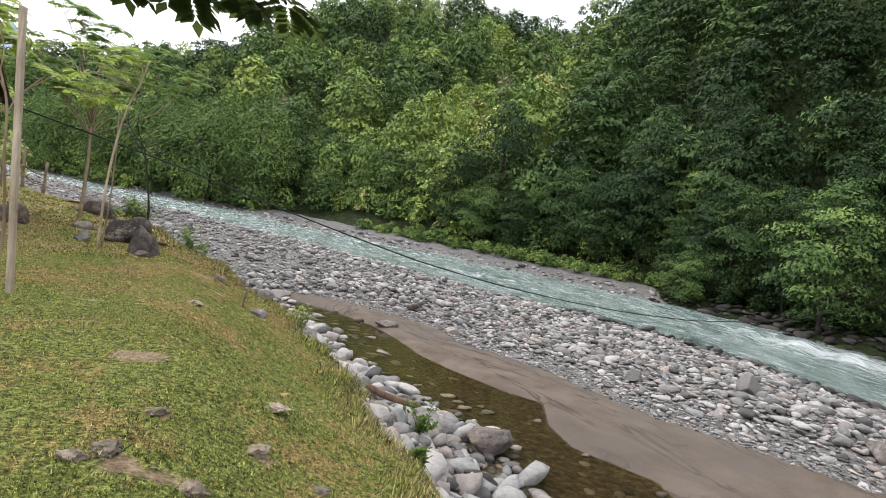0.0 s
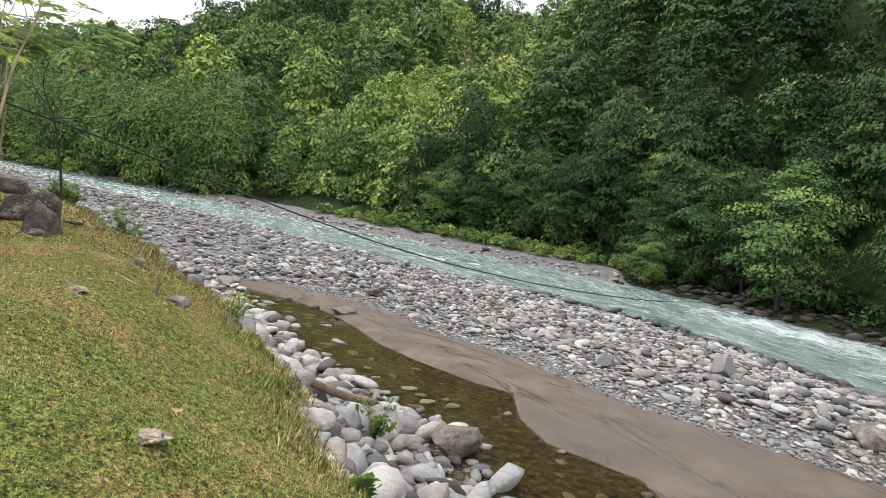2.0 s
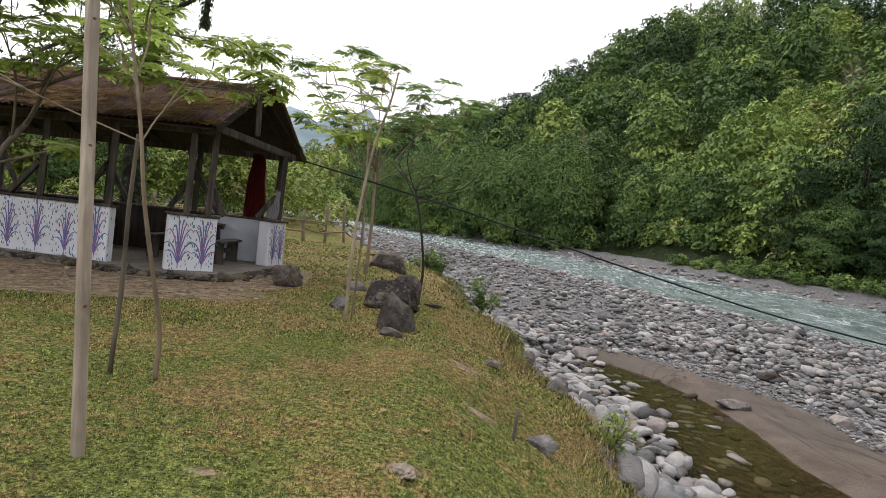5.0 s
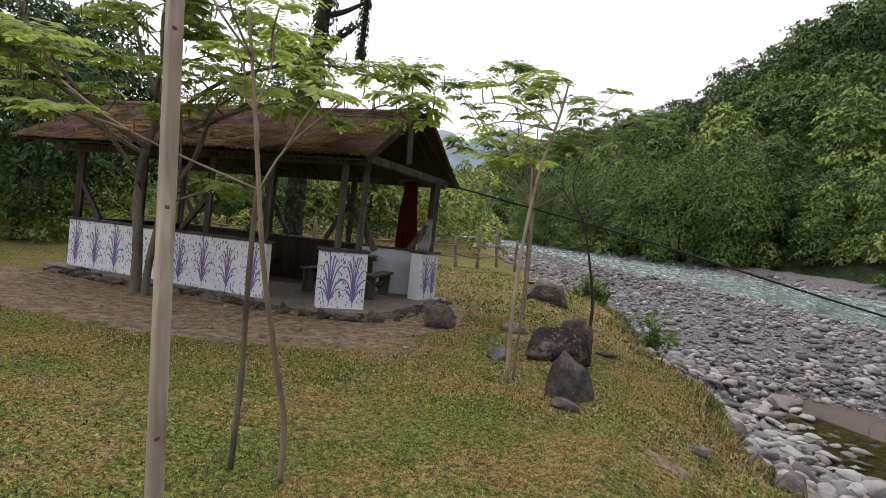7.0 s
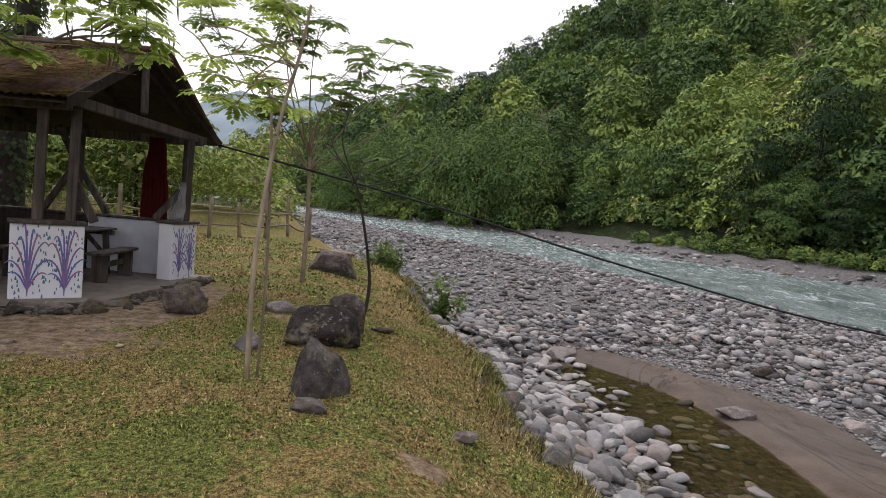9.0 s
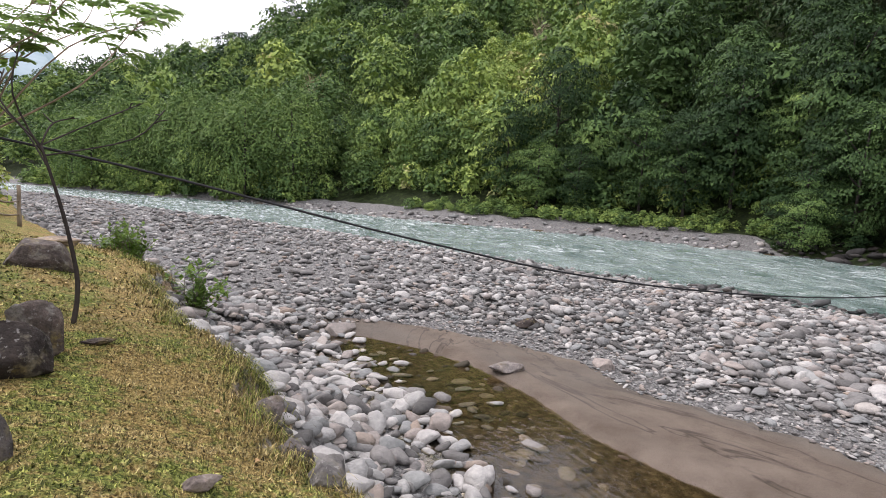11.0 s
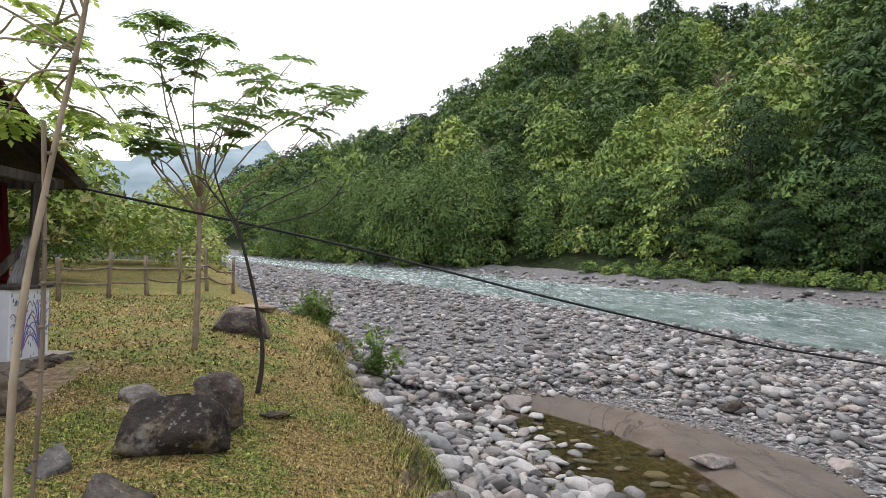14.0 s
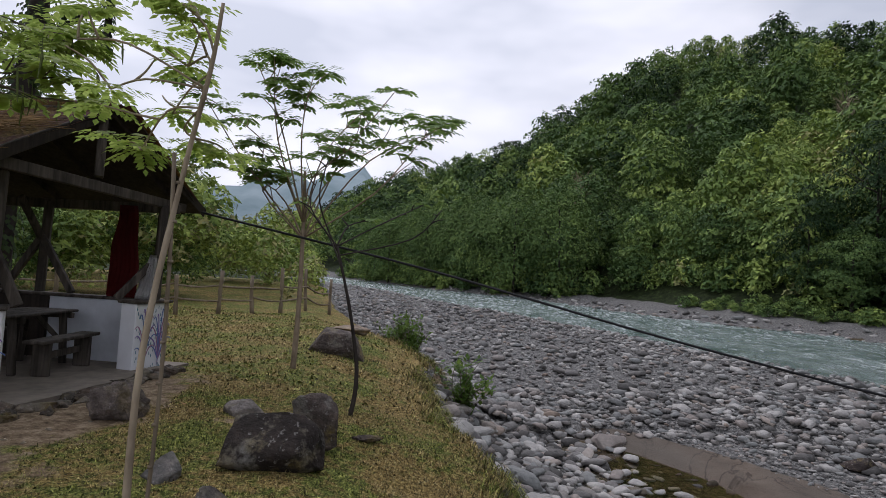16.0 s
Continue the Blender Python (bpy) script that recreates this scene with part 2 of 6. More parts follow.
# ground: masks say where each soil lies, noise frays their borders
_m = Mat("ground_soil", rough=0.92, spec=0.15)


def _mask(name, scale, fray):
    n = _m.math("SUBTRACT", _m.noise(scale, 4, 0.65), 0.5)
    v = _m.math("ADD", _m.attr(name), _m.math("MULTIPLY", n, fray))
    return _m.ramp(v, (0.44, (0, 0, 0)), (0.56, (1, 1, 1)))


_fine, _mid, _big = _m.noise(60, 4, 0.7), _m.noise(7, 4, 0.65), _m.noise(0.9, 4, 0.6)
_tuft = _m.noise(24, 4, 0.7)
_green = _m.ramp(_m.math("ADD", _m.math("MULTIPLY", _fine, 0.5), _m.math("MULTIPLY", _tuft, 0.5)), (0.4, (0.022, 0.028, 0.007)), (0.5, (0.135, 0.16, 0.036)), (0.6, (0.36, 0.385, 0.105)))
_straw = _m.ramp(_m.math("ADD", _m.math("MULTIPLY", _fine, 0.5), _m.math("MULTIPLY", _tuft, 0.5)), (0.4, (0.05, 0.034, 0.014)), (0.5, (0.27, 0.185, 0.066)), (0.6, (0.52, 0.39, 0.155)))
_lawn = _m.mix(_m.ramp(_m.math("ADD", _m.math("ADD", _m.math("MULTIPLY", _big, 0.45), _m.math("ADD", _m.math("MULTIPLY", _mid, 0.3), _m.math("MULTIPLY", _m.noise(15, 3, 0.6), 0.25))), _m.attr("dry")), (0.475, (0, 0, 0)), (0.565, (0.95, 0.95, 0.95))), _green, _straw)
_dirt = _m.ramp(_m.math("ADD", _m.math("MULTIPLY", _mid, 0.5), _m.math("ADD", _m.math("MULTIPLY", _tuft, 0.3), _m.math("MULTIPLY", _fine, 0.2))), (0.37, (0.09, 0.06, 0.036)), (0.5, (0.29, 0.21, 0.135)), (0.62, (0.5, 0.39, 0.27)))
_peb = _m.mix(0.5, _m.cells(14.0, output="Color"), _m.cells(31.0, output="Color"))
_pebd = _m.math("ADD", _m.cells(14.0), _m.cells(31.0))
_grav = _m.mix(0.9, _m.ramp(_mid, (0.3, (0.12, 0.118, 0.114)), (0.7, (0.24, 0.235, 0.225))), _m.ramp(_peb, (0.25, (0.3, 0.3, 0.31)), (0.5, (0.9, 0.9, 0.9)), (0.75, (1.7, 1.68, 1.64))), "MULTIPLY")
_sand = _m.ramp(_m.math("ADD", _m.math("MULTIPLY", _big, 0.6), _m.math("MULTIPLY", _fine, 0.4)), (0.36, (0.115, 0.088, 0.066)), (0.48, (0.16, 0.127, 0.1)), (0.62, (0.22, 0.178, 0.143)))
# dark drying cracks and silt lines drawn along the flow
_flow = _m.noise(0.42, 5, 0.55, (1.0, 0.3, 1.0), warp=1.1)
_sand = _m.mix(_m.ramp(_m.math("ABSOLUTE", _m.math("SUBTRACT", _flow, 0.5)), (0.0, (0.75, 0.75, 0.75)), (0.006, (0.3, 0.3, 0.3)), (0.014, (0, 0, 0))), _sand, (0.045, 0.037, 0.03))
_sand = _m.mix(_m.ramp(_m.noise(0.3, 3, 0.5, (1, 0.4, 1), warp=0.6), (0.46, (0, 0, 0)), (0.6, (0.7, 0.7, 0.7))), _sand, (0.15, 0.132, 0.113))
_bed = _m.ramp(_mid, (0.3, (0.028, 0.021, 0.011)), (0.5, (0.075, 0.056, 0.03)), (0.7, (0.15, 0.118, 0.068)))
# forest floor, near-black with the shade between the crowns put into it
_shaded_floor = _m.ramp(_m.noise(1.3, 6, 0.8), (0.35, (0.006, 0.01, 0.004)), (0.52, (0.022, 0.032, 0.01)), (0.68, (0.06, 0.09, 0.025)))
_c = _m.mix(_mask("sand", 1.5, 0.25), _grav, _sand)
_c = _m.mix(_mask("bed", 4.0, 0.15), _c, _bed)
_c = _m.mix(_mask("wood", 0.6, 0.5), _c, _shaded_floor)
_c = _m.mix(_mask("lawn", 3.0, 0.55), _c, _lawn)
_c = _m.mix(_mask("dirt", 2.6, 1.0), _c, _dirt)
_m.color(_c).bump(_m.math("ADD", _m.math("MULTIPLY", _pebd, 0.6), _m.math("ADD", _fine, _mid)), 0.8, 0.04)
M["ground"] = _m.m

# water
_m = Mat("river_water", rough=0.12, spec=0.5)
_w = _m.noise(0.55, 5, 0.62, (1.0, 0.55, 1.0), warp=0.8)
_f = _m.noise(1.9, 8, 0.78, (1.0, 0.36, 1.0), warp=0.4)
_foam = _m.math("ADD", _f, _m.math("MULTIPLY", _m.attr("rapid"), 0.17))
_fm = _m.ramp(_foam, (0.55, (0, 0, 0)), (0.72, (1, 1, 1)))
_m.color(_m.mix(_fm, _m.ramp(_w, (0.34, (0.065, 0.125, 0.105)), (0.66, (0.34, 0.42, 0.39))), (0.72, 0.77, 0.77)))
_m.put(_m.ramp(_fm, (0.0, (0.12, 0.12, 0.12)), (1.0, (0.7, 0.7, 0.7))), "Roughness")
_m.bump(_m.math("ADD", _f, _m.math("MULTIPLY", _m.noise(5.0, 4, 0.6), 0.35)), 1.0, 0.34)
M["river"] = _m.m
_m = Mat("pool_water", rough=0.04, spec=0.5)
_m.color((0.72, 0.62, 0.42))
_m.b.inputs["Transmission Weight"].default_value = 1.0
_m.b.inputs["IOR"].default_value = 1.33
_m.bump(_m.noise(9.0, 3, 0.5, (1, 0.4, 1)), 0.3, 0.025)
M["pool"] = _m.m

# ---- mesh helpers ----


def mesh_of(name, verts, faces, mat, smooth=False):
    me = bpy.data.meshes.new(name)
    v = np.asarray(verts, float)
    fc = np.asarray(faces, int)
    k = fc.shape[1]
    me.vertices.add(len(v))
    me.vertices.foreach_set("co", v.ravel())
    me.loops.add(fc.size)
    me.loops.foreach_set("vertex_index", fc.ravel())
    me.polygons.add(len(fc))
    me.polygons.foreach_set("loop_start", np.arange(0, fc.size, k))
    me.polygons.foreach_set("loop_total", np.full(len(fc), k))
    me.polygons.foreach_set("use_smooth", np.full(len(fc), smooth))
    me.update(calc_edges=True)
    me.validate()
    me.materials.append(mat)
    return me


def floats(me, name, values):
    me.attributes.new(name, "FLOAT", "POINT").data.foreach_set("value", np.asarray(values, np.float32))


def mesh_from(name, bm, mat, smooth=False):
    me = bpy.data.meshes.new(name)
    bmesh.ops.recalc_face_normals(bm, faces=bm.faces)
    for fc in bm.faces:
        fc.smooth = smooth
    bm.to_mesh(me)
    bm.free()
    me.materials.append(mat)
    return me


def under(ob, parent):
    ob.parent = parent
    return ob


def part(name, bm, mat, parent, label="", smooth=False):
    ob = new(name, mesh_from(name, bm, mat, smooth))
    ob.parent = parent
    if label:
        ob["label"] = label
    return ob


def empty(name, m, label, category, group="", kind=""):
    ob = new(name)
    ob.matrix_basis = m
    return tagged(ob, label, category, group, kind)


def box(bm, size, m=Matrix(), bevel=0.01):
    made = bmesh.ops.create_cube(bm, size=1.0, matrix=m @ Matrix.Diagonal((*size, 1)))["verts"]
    if bevel:
        edges = list({e for v in made for e in v.link_edges})
        bmesh.ops.bevel(bm, geom=edges, offset=bevel, segments=1, affect="EDGES")
    return bm


def bar(bm, a, b, w, h, bevel=0.008, roll=0.0):
    """A squared timber from a to b."""
    a, b = Vector(a), Vector(b)
    q = (b - a).to_track_quat("X", "Z").to_matrix().to_4x4()
    return box(bm, ((b - a).length, w, h), Matrix.Translation((a + b) / 2) @ q @ pose(0, 0, 0, roll), bevel)


def tube(bm, pts, radii, sides=8, wob=0.0):
    """A round limb along pts."""
    pts = [Vector(p) for p in pts]
    rings = []
    for i, p in enumerate(pts):
        d = (pts[min(i + 1, len(pts) - 1)] - pts[max(i - 1, 0)]).normalized()
        q = d.to_track_quat("Z", "Y").to_matrix()
        r = radii[i] if isinstance(radii, (list, tuple)) else radii
        ring = []
        for k in range(sides):
            a = 2 * math.pi * k / sides
            rr = r * (1 + wob * noise.noise(p * 7 + Vector((math.cos(a), math.sin(a), 0))))
            ring.append(bm.verts.new(p + q @ Vector((rr * math.cos(a), rr * math.sin(a), 0))))
        rings.append(ring)
    for r0, r1 in zip(rings, rings[1:]):
        for k in range(sides):
            bm.faces.new((r0[k], r0[(k + 1) % sides], r1[(k + 1) % sides], r1[k]))
    bm.faces.new(rings[0][::-1])
    bm.faces.new(rings[-1])
    return bm


def limb(pts, n=4):
    """A smooth line through pts."""
    pts = [Vector(p) for p in pts]
    out = []
    for i in range(len(pts) - 1):
        p0, p1, p2, p3 = pts[max(i - 1, 0)], pts[i], pts[i + 1], pts[min(i + 2, len(pts) - 1)]
        for k in range(n):
            u = k / n
            out.append(0.5 * (2 * p1 + (p2 - p0) * u + (2 * p0 - 5 * p1 + 4 * p2 - p3) * u * u + (3 * p1 - p0 - 3 * p2 + p3) * u ** 3))
    return out + [pts[-1]]


def taper(n, a, b):
    return [a + (b - a) * (i / max(1, n - 1)) for i in range(n)]


# ---- the lie of the land ----
EDGE_Y = [-30, -4, 2.4, 3.4, 4.7, 6.5, 8.5, 10.2, 11, 12, 13, 14.2, 15.3, 17.5, 20.5, 23.4, 25.4, 35, 75, 140]
EDGE_X = [1.2, 2.0, 2.25, 2.4, 2.63, 2.78, 2.85, 2.75, 2.42, 2.2, 2.05, 1.88, 1.5, 0.85, 0.75, -0.1, -1.4, -4.8, -16, -50]
FOOT_Y = [-30, -4, 4, 6.2, 7.8, 10.2, 13.2, 16, 19, 22, 26, 35, 75, 140]
FOOT_X = [5, 5.3, 5.4, 5.7, 6.1, 5.7, 5.0, 5.3, 4.8, 4.4, 3.2, 0.2, -11, -44]
POOL_Y = [-30, 2, 4.5, 5.0, 5.6, 6.4, 7.9, 9.0, 9.6, 10.4, 11.1, 12.9, 14.5, 16.6, 18.5, 20.4, 22.0, 22.6]
POOL_X = [11, 11.5, 11.6, 9.0, 8.2, 8.5, 7.9, 8.2, 8.6, 9.1, 8.6, 8.0, 7.7, 7.8, 7.6, 6.9, 5.8, 4.8]
SAND_Y = [-30, 2, 5.1, 6.1, 7.5, 9.2, 11.2, 13.0, 14.5, 15.8, 17.9, 19.7, 22, 23.5]
SAND_X = [14, 13.6, 13.1, 12.7, 12.1, 11.5, 11.2, 11.2, 10.6, 9.9, 10.2, 9.3, 7.9, 6.0]
NEAR_Y = [-80, -10, 5, 10, 15.5, 20, 26, 32, 42.5, 52, 63, 73, 88, 125, 175, 400]
NEAR_X = [8, 21.5, 23.4, 24.0, 25.4, 25.2, 23.6, 20.6, 16.0, 11.4, 4.5, -2.5, -10, -34, -66, -220]
FAR_Y = [-80, -10, 10, 20, 30, 36, 42, 48, 58, 66, 79, 97, 107, 125, 175, 400]
FAR_X = [28, 41, 44, 45, 46.5, 46, 43.5, 40.2, 34, 26.5, 18.4, 10.5, -3, -16, -52, -206]
CX, CY = 1.5, 6.0
HILL_B = [-180, -75, -50, -35, -25, -18, -14, -10.7, -4.9, 2, 6.6, 11, 15, 22, 28, 33, 37, 40, 43, 50, 60, 75, 100, 140, 180]
HILL_E = [6, 4, 3, 3, 3.6, 5.2, 6.7, 8.2, 10.2, 11.8, 15.3, 17.4, 20.3, 21.8, 21.8, 20.8, 20.8, 22.2, 24.5, 29, 34, 37, 37, 22, 6]
HILL_R = [300, 300, 300, 330, 380, 380, 360, 340, 320, 300, 280, 262, 245, 238, 236, 238, 238, 205, 165, 128, 112, 105, 105, 160, 300]


def edge_x(y):
    """The ragged lip of the lawn."""
    y = np.asarray(y, float)
    return np.interp(y, EDGE_Y, EDGE_X) + (0.1 * np.sin(1.9 * y + 0.4) + 0.07 * np.sin(4.7 * y + 1.0) + 0.035 * np.sin(11.3 * y)) * np.clip((30 - y) / 10, 0, 1)


def smooth(u):
    u = np.clip(u, 0, 1)
    return u * u * (3 - 2 * u)


def river_z(y):
    return -2.35 + 0.02 * (np.minimum(y, 180) - 10)


def lay(x, y):
    """Height and soil masks of the ground at x, y."""
    x, y = np.asarray(x, float), np.asarray(y, float)
    xe, xf = edge_x(y), np.interp(y, FOOT_Y, FOOT_X)
    xp, xs = np.interp(y, POOL_Y, POOL_X), np.interp(y, SAND_Y, SAND_X)
    xn, xr = np.interp(y, NEAR_Y, NEAR_X), np.interp(y, FAR_Y, FAR_X)
    zr = river_z(y)
    wob = 0.05 * np.sin(x * 1.3 + 0.7 * y) * np.sin(y * 0.9 - 0.4 * x) + 0.02 * np.sin(3.1 * x + 1) * np.sin(2.7 * y)
    fall = np.interp(y, [2, 5, 9, 12, 15], [0.5, 0.75, 0.75, 0.5, 0.35])
    lawn = -0.03 + 0.012 * np.clip(y - 6, -8, 60) + 0.6 * wob - fall * (0.5 * smooth((x - xe + 2.0) / 2.0) + 0.5 * np.clip((x - xe + 1.9) / 1.9, 0, 1))
    zp = np.where(y < 23, -2.36, zr - 0.02)
    u = np.clip((x - xe) / np.maximum(xf - xe, 0.5), 0, 1)
    lip = -0.06 - fall + 0.012 * np.clip(y - 6, -8, 60)
    bank = lip + (zp - lip) * (1 - (1 - u) ** 2.1)
    pool_in = (x > xf) & (x < xp) & (y < 22.6)
    dpool = np.minimum(x - xf, xp - x)
    bar_u = np.clip((x - np.where(y < 23.5, xs, xf)) / np.maximum(xn - np.where(y < 23.5, xs, xf), 1), 0, 1)
    mixy = smooth((y - 14) / 20)
    crest = -1.85 + (zr + 0.55 + 1.85) * mixy
    lo = -2.22 + (zr + 0.12 + 2.22) * mixy
    shore = lo + (crest - lo) * smooth(bar_u / 0.4)
    shore = shore + (zr - 0.05 - shore) * smooth((bar_u - 0.62) / 0.38) + wob
    sand_z = -2.31 + 0.1 * smooth((x - xp) / 0.35) + 0.05 * np.clip((x - xp) / np.maximum(xs - xp, 0.3), 0, 1) + 0.1 * wob
    z = np.where(x < xe, lawn, bank)
    z = np.where((x >= xf), shore, z)
    z = np.where((x >= xf) & (x < xs) & (y < 23.5), sand_z, z)
    z = np.where(pool_in, -2.31 - 0.16 * smooth(dpool / 1.2), z)
    mid_u = (x - xn) / np.maximum(xr - xn, 1)
    z = np.where((x > xn) & (x < xr), zr - 0.05 - 0.7 * smooth(np.minimum(mid_u, 1 - mid_u) / 0.15), z)
    over = np.maximum(x - xr, 0)
    bench = zr - 0.05 + (1.0 + 0.25 * smooth((y - 37) / 10)) * smooth(over / (4.0 + 5.0 * smooth((y - 37) / 10))) + wob * 2
    z = np.where(x >= xr, bench, z)
    # wooded hill across the water
    b = np.degrees(np.arctan2(x - CX, y - CY))
    r = np.hypot(x - CX, y - CY)
    el, rr = np.interp(b, HILL_B, HILL_E), np.interp(b, HILL_B, HILL_R)
    foot = np.interp(b, FB, FR)
    top = 1.6 + rr * np.tan(np.radians(el)) - 9.0
    hu = np.clip((r - foot) / np.maximum(rr - foot, 5), 0, 3)
    rise = np.where(hu < 1, hu ** 1.05, 1 - 0.25 * (hu - 1))
    bump = 3.5 * np.sin(b * 0.55 + r * 0.03) * np.sin(r * 0.055 + b * 0.2) * smooth(hu * 3)
    base = np.where(x >= xr, bench, z)
    hill = base + (top - base) * np.maximum(rise, -0.2) + bump * np.clip(1.2 - hu, 0, 1)
    is_hill = (r > foot) & ((b > -28) | (r > 190)) & (b < 130)
    z = np.where(is_hill, hill, z)
    # masks
    ml = np.clip(0.5 + (xe - x) / 0.9, 0, 1)
    ml = np.where((y > 60) | is_hill, 0, ml)
    ms = np.where((x > xf) & (y < 23.5), np.clip(0.5 + (xs - x) / 1.0, 0, 1), 0)
    mb = np.where((x > xn) & (x < xr), 1.0, np.where((x > xf - 0.6) & (x < xp + 0.6) & (y < 22.6), np.clip(0.5 + dpool / 0.5, 0, 1), 0.0))
    # below y 42 the dark floor reaches the water, painting the trees' shade
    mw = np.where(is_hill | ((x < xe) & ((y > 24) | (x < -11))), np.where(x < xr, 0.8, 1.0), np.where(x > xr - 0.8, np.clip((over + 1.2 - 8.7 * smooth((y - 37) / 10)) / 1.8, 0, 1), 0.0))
    d1 = 1 - np.hypot((x + 6.6) / 5.2, (y - 11.5) / 1.5)
    d2 = 1 - np.hypot((x + 2.6) / 1.0, (y - 13.6) / 2.4)
    d3 = np.maximum.reduce([0.3 - 0.55 * np.hypot((x - px) / rx, (y - py) / ry) for px, py, rx, ry in DIRT])
    d4 = np.where((y > 1) & (y < 26), 0.3 - 1.1 * np.abs(x - xe - 0.3), -1.0)
    md = np.clip(0.45 + np.maximum(np.maximum.reduce([d1 * 1.5, d2 * 0.7, d3]) * (x < xe) - 1.0 * (x >= xe), d4), 0, 1)
    return z, ml, ms, mb, mw, md


DIRT = [(0.54, 4.43, 0.42, 0.22), (1.17, 3.3, 0.2, 0.16), (0.58, 3.39, 0.2, 0.16), (0.5, 2.65, 0.5, 0.22), (1.4, 3.97, 0.18, 0.14), (1.48, 8.35, 0.35, 0.2), (1.0, 6.7, 0.22, 0.15), (0.0, 6.35, 0.25, 0.15), (-0.5, 13.4, 0.7, 0.3), (-1.6, 22.5, 0.9, 0.8), (1.3, 9.6, 0.4, 0.25)]
FB = list(range(-180, 181, 3))
FR = []
for _b in FB:
    _r = 12.0
    while _r < 260:
        _x, _y = CX + _r * math.sin(radians(_b)), CY + _r * math.cos(radians(_b))
        if _x > np.interp(_y, FAR_Y, FAR_X) + (10.0 if _y > 42 else 6.0):
            break
        _r += 1.0
    FR.append(_r)


def dryness(x, y):
    """How far the lawn is parched: more up the lawn and along the bank."""
    return 0.045 * smooth((y - 4.5) / 6) - 0.025 + (0.015 + 0.035 * smooth((y - 6) / 4)) * np.exp(-((edge_x(y) - x) / 0.7) ** 2)


def ground_z(x, y):
    return float(lay([x], [y])[0][0])


# ground sheet: rings around the lawn, finer where one walks
_ang = np.radians(np.concatenate([np.arange(-78, 106, 0.55), np.arange(106, 282, 4.0)]))
_rad = [0.0, 0.35]
while _rad[-1] < 3200:
    _rad.append(_rad[-1] * (1.022 if _rad[-1] < 60 else 1.045) + 0.03)
_rad = np.array(_rad[1:])
_A, _R = np.meshgrid(_ang, _rad)
_X, _Y = CX + _R * np.sin(_A), CY + _R * np.cos(_A)
_z, _ml, _ms, _mb, _mw, _md = lay(_X.ravel(), _Y.ravel())
_na, _nr = len(_ang), len(_rad)
_i = np.arange(_nr - 1)[:, None] * _na + np.arange(_na)[None]
_j = np.arange(_nr - 1)[:, None] * _na + (np.arange(_na)[None] + 1) % _na
_q = np.stack([_i, _i + _na, _j + _na, _j], -1).reshape(-1, 4)
_gm = mesh_of("ground", np.stack([_X.ravel(), _Y.ravel(), _z], 1), _q[:, ::-1], M["ground"], True)
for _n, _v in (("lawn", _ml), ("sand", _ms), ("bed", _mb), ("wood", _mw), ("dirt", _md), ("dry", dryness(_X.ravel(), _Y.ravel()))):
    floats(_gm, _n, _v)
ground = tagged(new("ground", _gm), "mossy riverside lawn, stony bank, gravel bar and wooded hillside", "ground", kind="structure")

# centre cap under the walker
_cz = lay(_X[0], _Y[0])[0]
_cv = [(CX, CY, ground_z(CX, CY))] + [(a, b, c) for a, b, c in zip(_X[0], _Y[0], _cz)]
_cf = [(0, 1 + k, 1 + (k + 1) % _na) for k in range(_na)]
_cm = mesh_of("ground_cap", _cv, [t[::-1] for t in _cf], M["ground"], True)
floats(_cm, "lawn", np.ones(len(_cv)))
floats(_cm, "dry", np.full(len(_cv), 0.0))
tagged(under(new("ground_middle", _cm), ground), "mossy grass", kind="structure")

# river sheet
_ys = np.concatenate([np.arange(-70, 60, 0.6), np.arange(60, 130, 1.5), np.arange(130, 330, 6)])
_us = np.linspace(0, 1, 44)
_Yr, _U = np.meshgrid(_ys, _us, indexing="ij")
_xn, _xf = np.interp(_ys, NEAR_Y, NEAR_X)[:, None] - 0.8, np.interp(_ys, FAR_Y, FAR_X)[:, None] + 0.8
_Xr = _xn + (_xf - _xn) * _U
_rap = np.exp(-(((_Xr - 39) / 4) ** 2 + ((_Yr - 21) / 7) ** 2)) + 0.85 * np.exp(-(((_Xr - 37) / 4) ** 2 + ((_Yr - 8) / 6) ** 2)) + 0.35 * np.exp(-(((_Xr - 27) / 3) ** 2 + ((_Yr - 42) / 3) ** 2))
_rap = _rap + 0.34 * smooth((_Yr - 35) / 45)
_Zr = river_z(_Yr) + 0.05 * np.sin(_Xr * 1.7 + _Yr * 0.6) * np.sin(_Yr * 1.1 - _Xr * 0.5) * (1.3 + 3.2 * _rap) + 0.07 * np.sin(_Xr * 0.8 - 1.9 * _Yr) * (0.4 + _rap)
_i = np.arange(len(_ys) - 1)[:, None] * 44 + np.arange(43)[None]
_rm = mesh_of("river", np.stack([_Xr.ravel(), _Yr.ravel(), _Zr.ravel()], 1), np.stack([_i, _i + 1, _i + 45, _i + 44], -1).reshape(-1, 4), M["river"], True)
floats(_rm, "rapid", np.clip(_rap, 0, 1).ravel())
tagged(new("river_water", _rm), "fast milky turquoise river with white rapids", "river", kind="structure")

